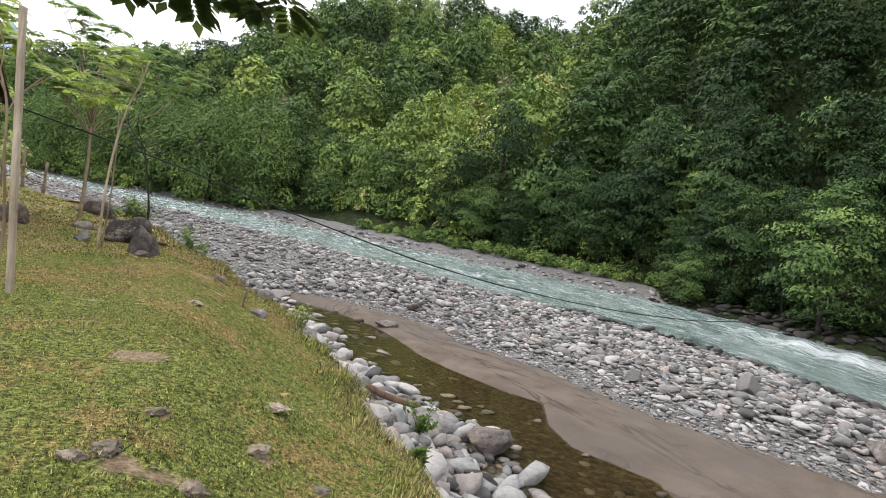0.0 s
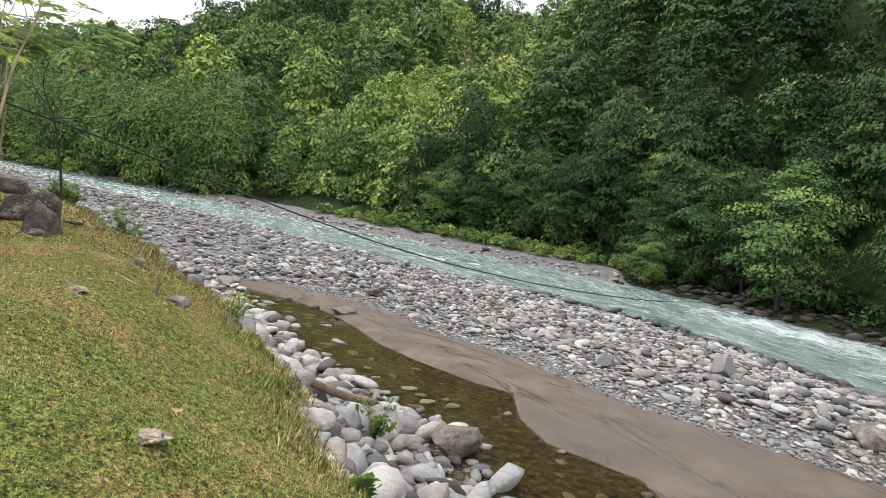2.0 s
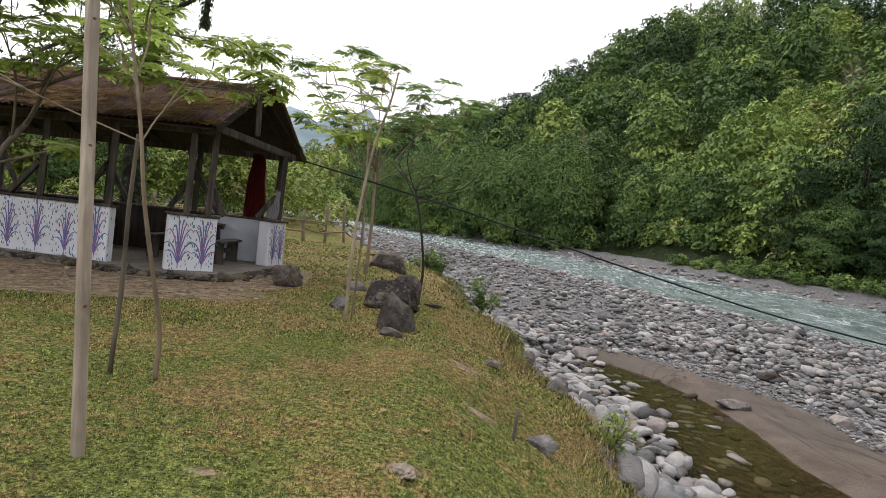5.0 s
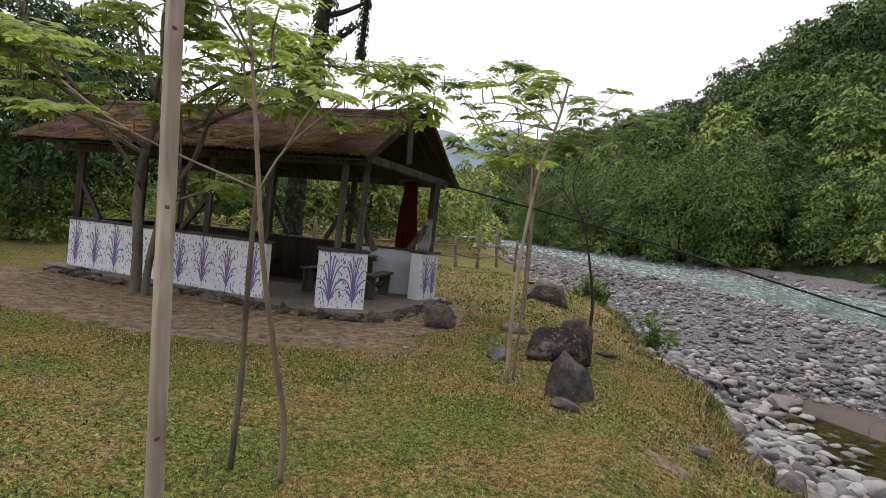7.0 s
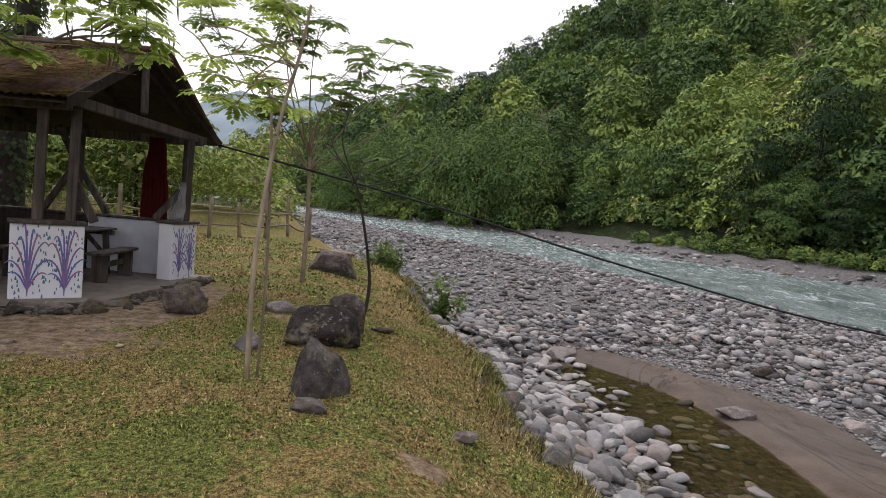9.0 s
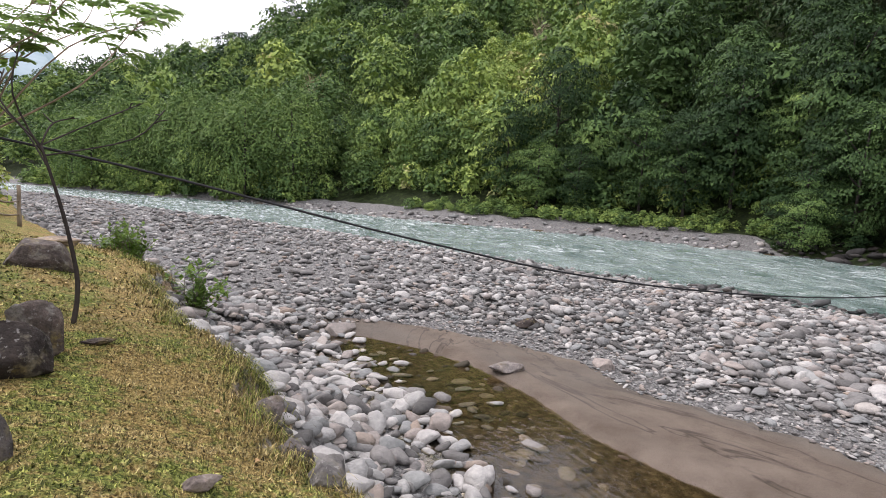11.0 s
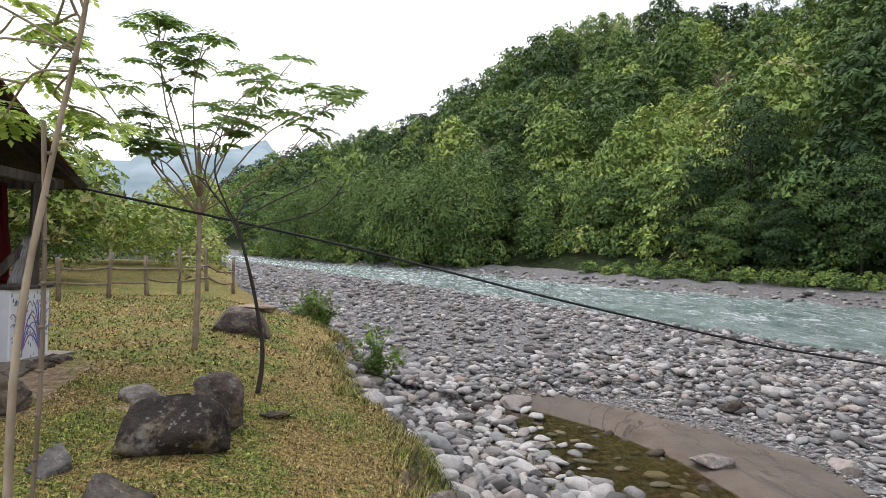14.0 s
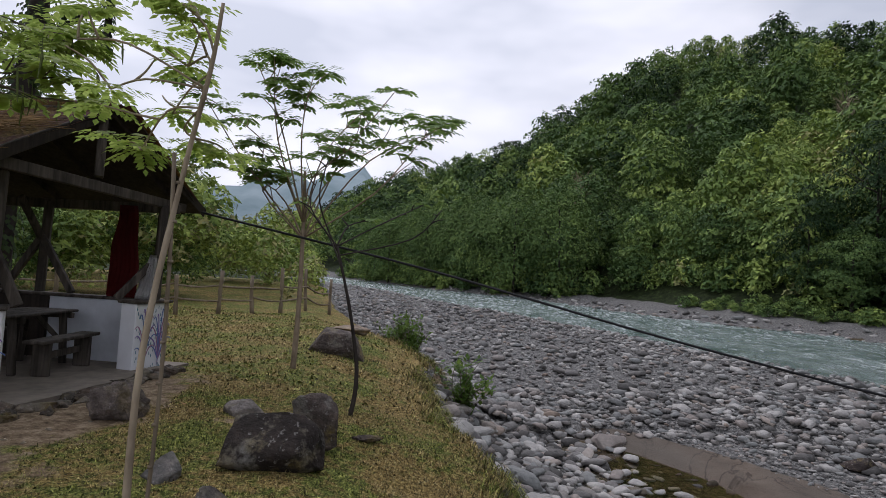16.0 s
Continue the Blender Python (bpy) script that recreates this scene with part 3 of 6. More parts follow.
# still pool between bank and sand
_py = np.arange(-20, 23.2, 0.4)
_pl, _pr = np.interp(_py, FOOT_Y, FOOT_X) - 0.6, np.interp(_py, POOL_Y, POOL_X) + 0.3
_pv, _pf = [], []
for _k, _yy in enumerate(_py):
    for _u in np.linspace(0, 1, 9):
        _pv.append((_pl[_k] + (_pr[_k] - _pl[_k]) * _u, _yy, -2.30))
for _k in range(len(_py) - 1):
    for _u in range(8):
        _pf.append((_k * 9 + _u, _k * 9 + _u + 1, _k * 9 + _u + 10, _k * 9 + _u + 9))
pool = tagged(new("pool_water", mesh_of("pool", _pv, _pf, M["pool"], True)), "shallow clear brownish still water over a stony bed", "water", kind="structure")
pool.visible_shadow = False

# distant mountain; the mist in front of it is put into its colour
_m = Mat("haze_painted_mountain", rough=1.0, spec=0.0)
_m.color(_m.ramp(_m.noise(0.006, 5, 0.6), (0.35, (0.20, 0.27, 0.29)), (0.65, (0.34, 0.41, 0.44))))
_mv, _mf = [], []
for _k in range(61):
    _b = radians(-70 + _k * 1.25)
    _h = 140 + 140 * math.exp(-((_k - 44) / 9) ** 2) + 60 * math.exp(-((_k - 20) / 10) ** 2) + 14 * math.sin(_k * 1.1) + 9 * math.sin(_k * 2.3)
    for _r, _t in ((1050, -0.2), (1200, 0.45), (1400, 0.8), (1650, 1.0), (2100, 0.7), (2600, -0.1)):
        _mv.append((_r * math.sin(_b), _r * math.cos(_b), _h * _t * (1 + 0.08 * math.sin(_k * 0.9 + _r))))
for _k in range(60):
    for _u in range(5):
        _mf.append((_k * 6 + _u, _k * 6 + _u + 1, _k * 6 + _u + 7, _k * 6 + _u + 6))
tagged(new("distant_mountain", mesh_of("distant_mountain", _mv, _mf, _m.m, True)), "mountain far up the valley, haze painted into its blue-green colour", "mountain", kind="structure")

# ---- stones ----
rng = np.random.default_rng(4)


def ico(level):
    bm = bmesh.new()
    bmesh.ops.create_icosphere(bm, subdivisions=level, radius=1.0)
    v = np.array([p.co[:] for p in bm.verts])
    fc = np.array([[q.index for q in t.verts] for t in bm.faces])
    bm.free()
    return v, fc


def pebble(level, seed, rough=0.3, flat=0.44):
    """A worn stone, about 1 m long, as arrays."""
    v, fc = ico(level)
    g = random.Random(seed)
    cuts = [(Vector((g.gauss(0, 1), g.gauss(0, 1), g.gauss(0, 1))).normalized(), g.uniform(0.5, 0.8)) for _ in range(9)]
    out = []
    for p in v:
        p = Vector(p)
        k = 1 + rough * noise.noise(p * 1.1 + Vector((seed * 7.1, 0, 0))) + rough * 0.5 * noise.noise(p * 2.3 + Vector((0, seed * 3.3, 0)))
        q = p * k
        for n, d in cuts:
            q = q + n * min(0.0, d - q.dot(n)) * 0.85
        out.append((q.x * 0.5, q.y * 0.39, q.z * flat * 0.5))
    return np.array(out), fc


STONE_NEAR = [pebble(2, k) for k in range(8)]
STONE_MID = [pebble(2, k) for k in range(20, 26)]
STONE_FAR = [pebble(1, k) for k in range(40, 48)]


def scatter(kinds, xs, ys, sizes, sink=0.28, tilt=11):
    """Stones of those kinds lying on the ground, joined into arrays."""
    zs = lay(xs, ys)[0]
    verts, faces, n = [], [], 0
    for x, y, z, s in zip(xs, ys, zs, sizes):
        v, fc = kinds[rng.integers(len(kinds))]
        e = Euler((radians(rng.normal(0, tilt)), radians(rng.normal(0, tilt)), rng.uniform(0, 6.3))).to_matrix()
        st = np.array((s * rng.uniform(0.85, 1.3), s * rng.uniform(0.75, 1.1), s * rng.uniform(0.7, 1.15)))
        verts.append((v * st) @ np.array(e).T + (x, y, z + s * 0.26 * (1 - 2 * sink)))
        faces.append(fc + n)
        n += len(v)
    return np.concatenate(verts), np.concatenate(faces)


def jitter(x0, x1, y0, y1, step):
    gx, gy = np.meshgrid(np.arange(x0, x1, step), np.arange(y0, y1, step))
    return (gx + rng.uniform(-0.45, 0.45, gx.shape) * step).ravel(), (gy + rng.uniform(-0.45, 0.45, gy.shape) * step).ravel()


def zone(x, y):
    """Which part of the shore a place is on."""
    xe, xf = edge_x(y), np.interp(y, FOOT_Y, FOOT_X)
    xs, xn, xr = np.interp(y, SAND_Y, SAND_X), np.interp(y, NEAR_Y, NEAR_X), np.interp(y, FAR_Y, FAR_X)
    xp = np.interp(y, POOL_Y, POOL_X)
    bank = (x > xe + 0.25) & (x < xf + 0.3)
    bar_ = (x > np.where(y < 23.0, xs - 0.1, xf)) & (x < xn + 0.5)
    pool_ = (x > xf) & (x < xp) & (y < 22.6)
    far = (x > xr - 0.6) & (x < xr + 4.5)
    return bank, bar_, pool_, far


def stuff(name, arrays, mat, label, category):
    ob = new(name, mesh_of(name, arrays[0], arrays[1], mat, True))
    return tagged(ob, label, category, kind="stuff")


def sizes_for(n, mean, spread, top):
    return np.clip(np.exp(rng.normal(math.log(mean), spread, n)), 0.06, top)


# gravel bar and bank, near and far
_x, _y = jitter(0, 27, -2.5, 27, 0.195)
_bk, _br, _po, _fr = zone(_x, _y)
_keep = (_br | _bk) & (rng.uniform(0, 1, len(_x)) < np.where(_bk, 0.98, 0.9))
_x, _y = _x[_keep], _y[_keep]
_s = np.where(zone(_x, _y)[0], sizes_for(len(_x), 0.30, 0.4, 0.72), sizes_for(len(_x), 0.25, 0.45, 0.7))
# finer shingle towards the sand
_edge = np.clip((_x - np.interp(_y, SAND_Y, SAND_X)) / 2.5, 0, 1)
_s = np.where((_x > 7) & (_y < 23), _s * (0.35 + 0.65 * _edge), _s)
_near = np.hypot(_x - 3, _y - 9) < 13
_bank = zone(_x, _y)[0] & (_y > 3) & (_y < 17)
_pick = np.where(_bank)[0]
_pick = _pick[np.argsort(-_s[_pick])][:280]
_single = np.zeros(len(_x), bool)
_single[_pick] = True
_wet = (_x > np.interp(_y, NEAR_Y, NEAR_X) - 0.7 - 0.5 * np.sin(_y * 0.8)) & ~_single
_mask1, _mask2 = _near & ~_single, ~_near & ~_single & ~_wet
stuff("near_stones", scatter(STONE_MID, _x[_mask1], _y[_mask1], _s[_mask1]), M["stones"], "rounded grey river stones packed on the bank", "stones")
stuff("bar_stones", scatter(STONE_FAR, _x[_mask2], _y[_mask2], _s[_mask2]), M["stones"], "rounded grey river stones covering the gravel bar", "stones")
stuff("wet_stones", scatter(STONE_FAR, _x[_wet], _y[_wet], _s[_wet] * 1.25, sink=0.12), M["wetstones"], "dark wet stones along the river's edge", "stones")
SINGLE = [(float(a), float(b), float(c)) for a, b, c in zip(_x[_single], _y[_single], _s[_single])]
_x, _y = jitter(-40, 27, 27, 95, 0.42)
_bk, _br, _po, _fr = zone(_x, _y)
_keep = (_br | _bk) & (rng.uniform(0, 1, len(_x)) < np.where(_y > 60, 0.6, 0.95))
_x, _y = _x[_keep], _y[_keep]
stuff("far_bar_stones", scatter(STONE_FAR, _x, _y, sizes_for(len(_x), 0.30, 0.42, 0.85)), M["stones"], "grey stones of the gravel bar upstream", "stones")
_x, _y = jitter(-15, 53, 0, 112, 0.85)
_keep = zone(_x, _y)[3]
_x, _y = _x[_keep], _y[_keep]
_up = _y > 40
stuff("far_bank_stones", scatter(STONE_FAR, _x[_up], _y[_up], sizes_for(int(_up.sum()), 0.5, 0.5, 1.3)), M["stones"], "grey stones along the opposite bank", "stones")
stuff("dark_bank_stones", scatter(STONE_MID, _x[~_up], _y[~_up], sizes_for(int((~_up).sum()), 0.7, 0.45, 1.8)), M["darkstones"], "dark rocks under the trees of the opposite bank, shade painted into their colour", "stones")
_x, _y = jitter(4, 10, 3, 22.5, 0.42)
_keep = zone(_x, _y)[2] & (rng.uniform(0, 1, len(_x)) < 0.5 + 0.4 * (_y > 13))
_x, _y = _x[_keep], _y[_keep]
stuff("pool_stones", scatter(STONE_MID, _x, _y, sizes_for(len(_x), 0.25, 0.42, 0.6), sink=0.5), M["poolstones"], "wet stones lying in the shallow pool", "stones")
_x, _y = jitter(4.5, 8.5, 8, 23, 0.36)
_d = _x - np.interp(_y, FOOT_Y, FOOT_X)
_keep = (_d > -0.2) & (_d < 1.9) & zone(_x, _y)[2] & (rng.uniform(0, 1, len(_x)) < 0.75 - 0.34 * _d)
_x, _y = _x[_keep], _y[_keep]
stuff("shore_stones", scatter(STONE_MID, _x, _y, sizes_for(len(_x), 0.34, 0.3, 0.62), sink=0.1), M["stones"], "grey stones standing out of the shallow pool", "stones")
# fine shingle
_x, _y = jitter(7, 20, 3, 24, 0.17)
_sx = np.interp(_y, SAND_Y, SAND_X)
_keep = (_x > _sx - 0.15) & (_x < _sx + 4.0) & (rng.uniform(0, 1, len(_x)) < 0.7)
_x, _y = _x[_keep], _y[_keep]
stuff("shingle", scatter(STONE_FAR, _x, _y, sizes_for(len(_x), 0.1, 0.3, 0.2)), M["stones"], "fine grey shingle beside the sand", "shingle")

_x, _y = jitter(-11, -1.6, 10.0, 13.2, 0.3)
_keep = (lay(_x, _y)[5] > 0.5) & (rng.uniform(0, 1, len(_x)) < 0.55)
_x, _y = _x[_keep], _y[_keep]
stuff("path_pebbles", scatter(STONE_FAR, _x, _y, sizes_for(len(_x), 0.055, 0.5, 0.18), sink=0.35), M["clod"], "small earthy pebbles on the trodden earth", "pebbles")


def rock(name, x, y, size, mat, label, seed, turn=0.0, sharp=0.3, sink=0.12, tilt=(0, 0), category="rock", group="", z=None, boxy=1.0, peak=0.0, crumb=0.0, level=4):
    """A boulder bedded in the ground."""
    v, fc = ico(level)
    g = random.Random(seed)
    cuts = [(Vector((g.gauss(0, 1), g.gauss(0, 1), g.gauss(0, 0.8))).normalized(), g.uniform(0.5, 0.86)) for _ in range(18)]
    out = []
    for p in v:
        p = Vector(p)
        k = 1 + sharp * noise.noise(p * 0.9 + Vector((seed, seed * 2, 0))) + sharp * 0.55 * noise.noise(p * 2.1 + Vector((0, seed, 3)))
        k += 0.07 * noise.noise(p * 5.0 + Vector((seed, 0, 0))) - sharp * 0.30 * abs(noise.noise(p * 1.6 + Vector((seed, 5, 1))))
        q = Vector([math.copysign(abs(c) ** boxy, c) for c in p]) * k * 1.1
        for n, d in cuts:
            q = q + n * min(0.0, d - q.dot(n)) * 0.96
        w = 1 - peak * min(1.0, max(0.0, (q.z + 0.6) / 1.5))
        q.x, q.y = q.x * w - peak * 0.12 * (q.z + 0.6), q.y * w
        q = q * (1 + 0.035 * noise.noise(p * 6.0 + Vector((0, seed, 0))) + crumb * (noise.noise(p * 4.3 + Vector((seed, seed, 0))) + 0.7 * noise.noise(p * 9.0)))
        out.append((q.x * size[0] / 2, q.y * size[1] / 2, q.z * size[2] / 2))
    ob = new(name, mesh_of(name, out, fc, mat, True))
    ob.matrix_basis = pose(x, y, (ground_z(x, y) if z is None else z) + size[2] * (0.5 - sink), tilt[0], tilt[1], turn)
    return tagged(ob, label, category, group)


rock("boulder", 0.45, 10.56, (0.82, 0.62, 0.8), M["weathered"], "pointed dark grey boulder standing on the grass", 1.3, 20, 0.42, 0.28, (4, -10), "boulder", boxy=0.9, peak=0.85)
rock("boulder", 0.17, 12.35, (1.16, 0.66, 0.7), M["boulder"], "long dark boulder with yellow lichen lying on grass", 4.1, 8, 0.16, 0.32, (0, 3), "boulder", boxy=0.55, peak=0.12)
rock("boulder", 0.25, 13.0, (0.58, 0.5, 0.66), M["boulder"], "blunt dark boulder behind the long one", 7.7, 20, 0.16, 0.3, (8, 0), "boulder", boxy=0.6, peak=0.15)
rock("boulder", -0.93, 18.7, (1.5, 1.1, 0.95), M["boulder"], "rounded dark lichened boulder by the young trees", 2.9, 35, 0.2, 0.42, (0, 0), "boulder")
rock("rock", -1.83, 13.3, (0.72, 0.55, 0.52), M["greyrock"], "rough brown rock beside the pavilion path", 9.1, 50, 0.45, 0.24, crumb=0.2)
rock("rock", -0.72, 13.75, (0.5, 0.36, 0.3), M["greyrock"], "low grey rock in the grass", 11.2, 10, 0.4, 0.35)
rock("rock", -0.59, 11.9, (0.34, 0.28, 0.26), M["greyrock"], "small grey rock sunk in grass", 12.4, 60, 0.4, 0.3)
rock("rock", 0.44, 10.12, (0.34, 0.26, 0.18), M["greyrock"], "flat grey rock in front of the boulder", 13.9, -20, 0.35, 0.35)
rock("rock", 2.05, 8.5, (0.36, 0.24, 0.22), M["greyrock"], "grey rock at the lip of the bank", 15.5, 15, 0.4, 0.3)
rock("rock", 2.27, 12.4, (0.42, 0.38, 0.46), M["greyrock"], "brown rock standing on the bank edge", 16.1, 35, 0.35, 0.25)
rock("rock", 2.42, 11.6, (0.42, 0.4, 0.42), M["greyrock"], "brown-grey rock on the bank edge", 18.3, 70, 0.35, 0.25)
rock("rock", 2.55, 11.0, (0.38, 0.36, 0.36), M["greyrock"], "brown-grey rock lower on the bank edge", 19.3, 70, 0.35, 0.25)
rock("rock", 1.64, 10.5, (0.28, 0.2, 0.16), M["greyrock"], "small pale rock in the lawn", 20.3, 10, 0.35, 0.35)
# flat dark lump added for a small dark spot in the lawn
rock("clod", 0.72, 13.4, (0.3, 0.18, 0.1), M["boulder"], "small dark lump marking a dark spot in the short grass", 22.0, 10, 0.3, 0.3, category="clod", crumb=0.2)
rock("earth_mound", -1.6, 22.6, (1.2, 0.9, 0.3), M["clod"], "low bare mound in the lawn", 21.0, 0, 0.3, 0.4, category="mound")
rock("flat_stone", 8.05, 17.85, (1.1, 0.7, 0.3), M["greyrock"], "flat grey slab at the sand's edge", 23.0, -20, 0.25, 0.3, category="stone")
rock("flat_stone", 5.3, 22.4, (1.2, 0.8, 0.35), M["stone"], "flat dark slab at the head of the pool", 24.0, 10, 0.25, 0.3, category="stone")
rock("river_stone", 10.55, 21.1, (0.95, 0.7, 0.5), M["boulder"], "dark stone on the gravel bar", 25.0, 0, 0.25, 0.3, category="stone")
rock("river_stone", 10.46, 17.4, (0.8, 0.6, 0.45), M["stone"], "pale stone at the edge of the shingle", 26.0, 60, 0.25, 0.25, category="stone")
rock("river_stone", 12.9, 16.7, (0.75, 0.6, 0.4), M["stone"], "blue-grey stone on the shingle", 27.0, 20, 0.2, 0.25, category="stone")
rock("river_stone", 16.1, 10.1, (1.05, 0.85, 0.75), M["stone"], "large round grey river stone", 28.0, 20, 0.2, 0.2, category="stone")
rock("river_stone", 13.4, 11.75, (0.75, 0.6, 0.5), M["stone"], "rounded grey river stone", 29.0, 70, 0.2, 0.22, category="stone")
rock("river_stone", 14.9, 5.9, (1.2, 0.9, 0.7), M["greyrock"], "large grey river stone by the sand", 30.0, 40, 0.25, 0.2, category="stone")
rock("river_stone", 6.0, 7.75, (1.05, 0.8, 0.75), M["greyrock"], "large cracked grey stone at the water's edge", 31.0, 30, 0.35, 0.2, category="stone")
rock("river_stone", 5.05, 8.35, (0.95, 0.6, 0.6), M["stone"], "upright pale stone beside the log", 32.0, 0, 0.3, 0.2, category="stone")
rock("river_stone", 3.8, 5.7, (0.7, 0.6, 0.55), M["stone"], "pale round stone on the bank", 33.0, 0, 0.2, 0.2, category="stone")
rock("river_stone", 5.9, 5.1, (1.35, 0.9, 0.7), M["stone"], "broad pale stone on the bank", 34.0, 20, 0.2, 0.2, category="stone")
for _k, (_x, _y, _s) in enumerate([(1.40, 3.97, 0.17), (1.17, 3.3, 0.2), (0.38, 2.8, 0.16), (0.9, 2.46, 0.2), (0.25, 2.7, 0.14), (0.75, 2.59, 0.18), (1.09, 2.5, 0.18), (1.5, 3.0, 0.12), (0.6, 3.4, 0.14), (-2.6, 11.2, 0.14), (-3.2, 11.4, 0.16), (-2.2, 11.9, 0.14), (-4.5, 11.6, 0.16), (0.99, 6.68, 0.16), (-5.6, 11.2, 0.14)]):
    rock("lawn_stone", _x, _y, (_s * 1.25, _s * 1.0, _s * 0.42), M["clod"], "earthy clod half sunk in the lawn", 40.0 + _k, _k * 47, 0.35, 0.5, category="stone", group="stones in the lawn", crumb=0.4)

# ---- foliage builders ----


def crown(n, size, seed, shelves, low=-0.8, flat=0.32):
    """Leaf sprays of a crown about 1 m in radius, laid out in drooping shelves. Returns vertices, triangles and each vertex's shift of tone."""
    g = np.random.default_rng(seed)
    L = []
    for k in range(shelves):
        h = low + (0.98 - low) * (k + g.uniform(0.1, 0.9)) / shelves
        prof = math.sqrt(max(0.05, 1 - h * h))
        a, rad = k * 2.4 + g.uniform(-0.7, 0.7), prof * g.uniform(0.35, 0.8) * (0.5 if h > 0.75 else 1.0)
        L.append((rad * math.cos(a), rad * math.sin(a), h * 0.92, g.uniform(0.24, 0.48) * (0.55 + 0.5 * prof), g.normal(0, 0.085)))
    L = np.array(L)
    p = g.choice(len(L), n, p=L[:, 3] ** 2 / (L[:, 3] ** 2).sum())
    r, th, u = L[p, 3], g.uniform(0, 2 * math.pi, n), g.uniform(0, 1, n) ** 0.42
    c = np.stack([L[p, 0] + r * u * np.cos(th), L[p, 1] + r * u * np.sin(th), L[p, 2] + r * (flat * (1 - 1.6 * u * u) + g.normal(0, 0.055, n))], 1)
    out = np.stack([np.cos(th), np.sin(th), np.zeros(n)], 1) * u[:, None] * 0.55 + c * (0.5, 0.5, 0.2)
    nrm = out + g.normal(scale=0.32, size=(n, 3)) + (0, 0, 0.62)
    nrm /= np.linalg.norm(nrm, axis=1)[:, None]
    a = np.cross(nrm, g.normal(size=(n, 3)))
    a /= np.linalg.norm(a, axis=1)[:, None]
    b = np.cross(nrm, a)
    s = (size * g.uniform(0.6, 1.4, n))[:, None]
    v = np.stack([c - a * s * 0.8 - b * s * 0.5, c - a * s * 0.6 + b * s * 0.55, c + a * s - nrm * s * 0.25], 1).reshape(-1, 3)
    f = np.arange(n * 3).reshape(-1, 3)
    t = np.repeat(L[p, 4] + g.normal(0, 0.03, n), 3)
    return v, f, t


def twigs(n, seed):
    """A nearly bare crown of fine upright twigs."""
    g = np.random.default_rng(seed)
    h = g.uniform(-0.9, 0.6, n)
    a = g.uniform(0, 6.3, n)
    p0 = np.stack([0.12 * np.cos(a), 0.12 * np.sin(a), h], 1) + g.normal(0, 0.1, (n, 3))
    p1 = p0 + np.stack([np.cos(a), np.sin(a), g.uniform(0.5, 1.5, n)], 1) * (g.uniform(0.3, 0.75, n) * np.sqrt(1.05 - (0.8 * h) ** 2))[:, None]
    w = np.cross(p1 - p0, g.normal(size=(n, 3)))
    w *= (0.02 / np.linalg.norm(w, axis=1))[:, None]
    v = np.stack([p0 - w, p0 + w, p1], 1).reshape(-1, 3)
    return v, np.arange(n * 3).reshape(-1, 3), np.zeros(n * 3)


CROWN_FAR = [crown(760, 0.092, k, 34) for k in range(8)]
CROWN_MID = [crown(1700, 0.066, k, 44) for k in range(10, 16)]
CROWN_NEAR = [crown(8600, 0.031, k, 58, low=-0.92, flat=0.22) for k in range(30, 35)] + [crown(8600, 0.031, 35, 80, low=-0.92, flat=0.7)]
CROWN_LOW = [crown(270, 0.135, k, 16, low=-0.5, flat=0.6) for k in range(50, 56)]
CROWN_BARE = [twigs(240, k) for k in range(70, 74)]


def woods(name, kinds, spots, label):
    """Joined crowns at (x, y, z of the middle, radius, height factor, tone)."""
    verts, faces, tones, n = [], [], [], 0
    for x, y, z, r, h, tone in spots:
        v, fc, t = kinds[rng.integers(len(kinds))]
        a = rng.uniform(0, 6.3)
        rot = np.array([[math.cos(a), -math.sin(a), 0], [math.sin(a), math.cos(a), 0], [0, 0, h]])
        verts.append(v @ rot.T * r + (x, y, z))
        faces.append(fc + n)
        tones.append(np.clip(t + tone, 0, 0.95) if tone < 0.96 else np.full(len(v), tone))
        n += len(v)
    me = mesh_of(name, np.concatenate(verts), np.concatenate(faces), M["forest"])
    floats(me, "tone", np.concatenate(tones))
    return tagged(new(name, me), label, "woodland", kind="stuff")


# mean tone by bearing: bright stands, and slope shade painted as darker green
STAND_SHADE_B = [-28, 0, 12, 20, 27, 36, 42, 90]
STAND_SHADE_T = [0.34, 0.3, 0.28, 0.36, 0.54, 0.48, 0.24, 0.16]


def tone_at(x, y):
    """Stands of one kind of tree, with strays among them; slope shade is put in by bearing."""
    return float(np.clip(float(np.interp(math.degrees(math.atan2(x - CX, y - CY)), STAND_SHADE_B, STAND_SHADE_T)) + 0.4 * noise.noise(Vector((x, y, 0)) * 0.024) + rng.normal(0, 0.17), 0.0, 0.93))


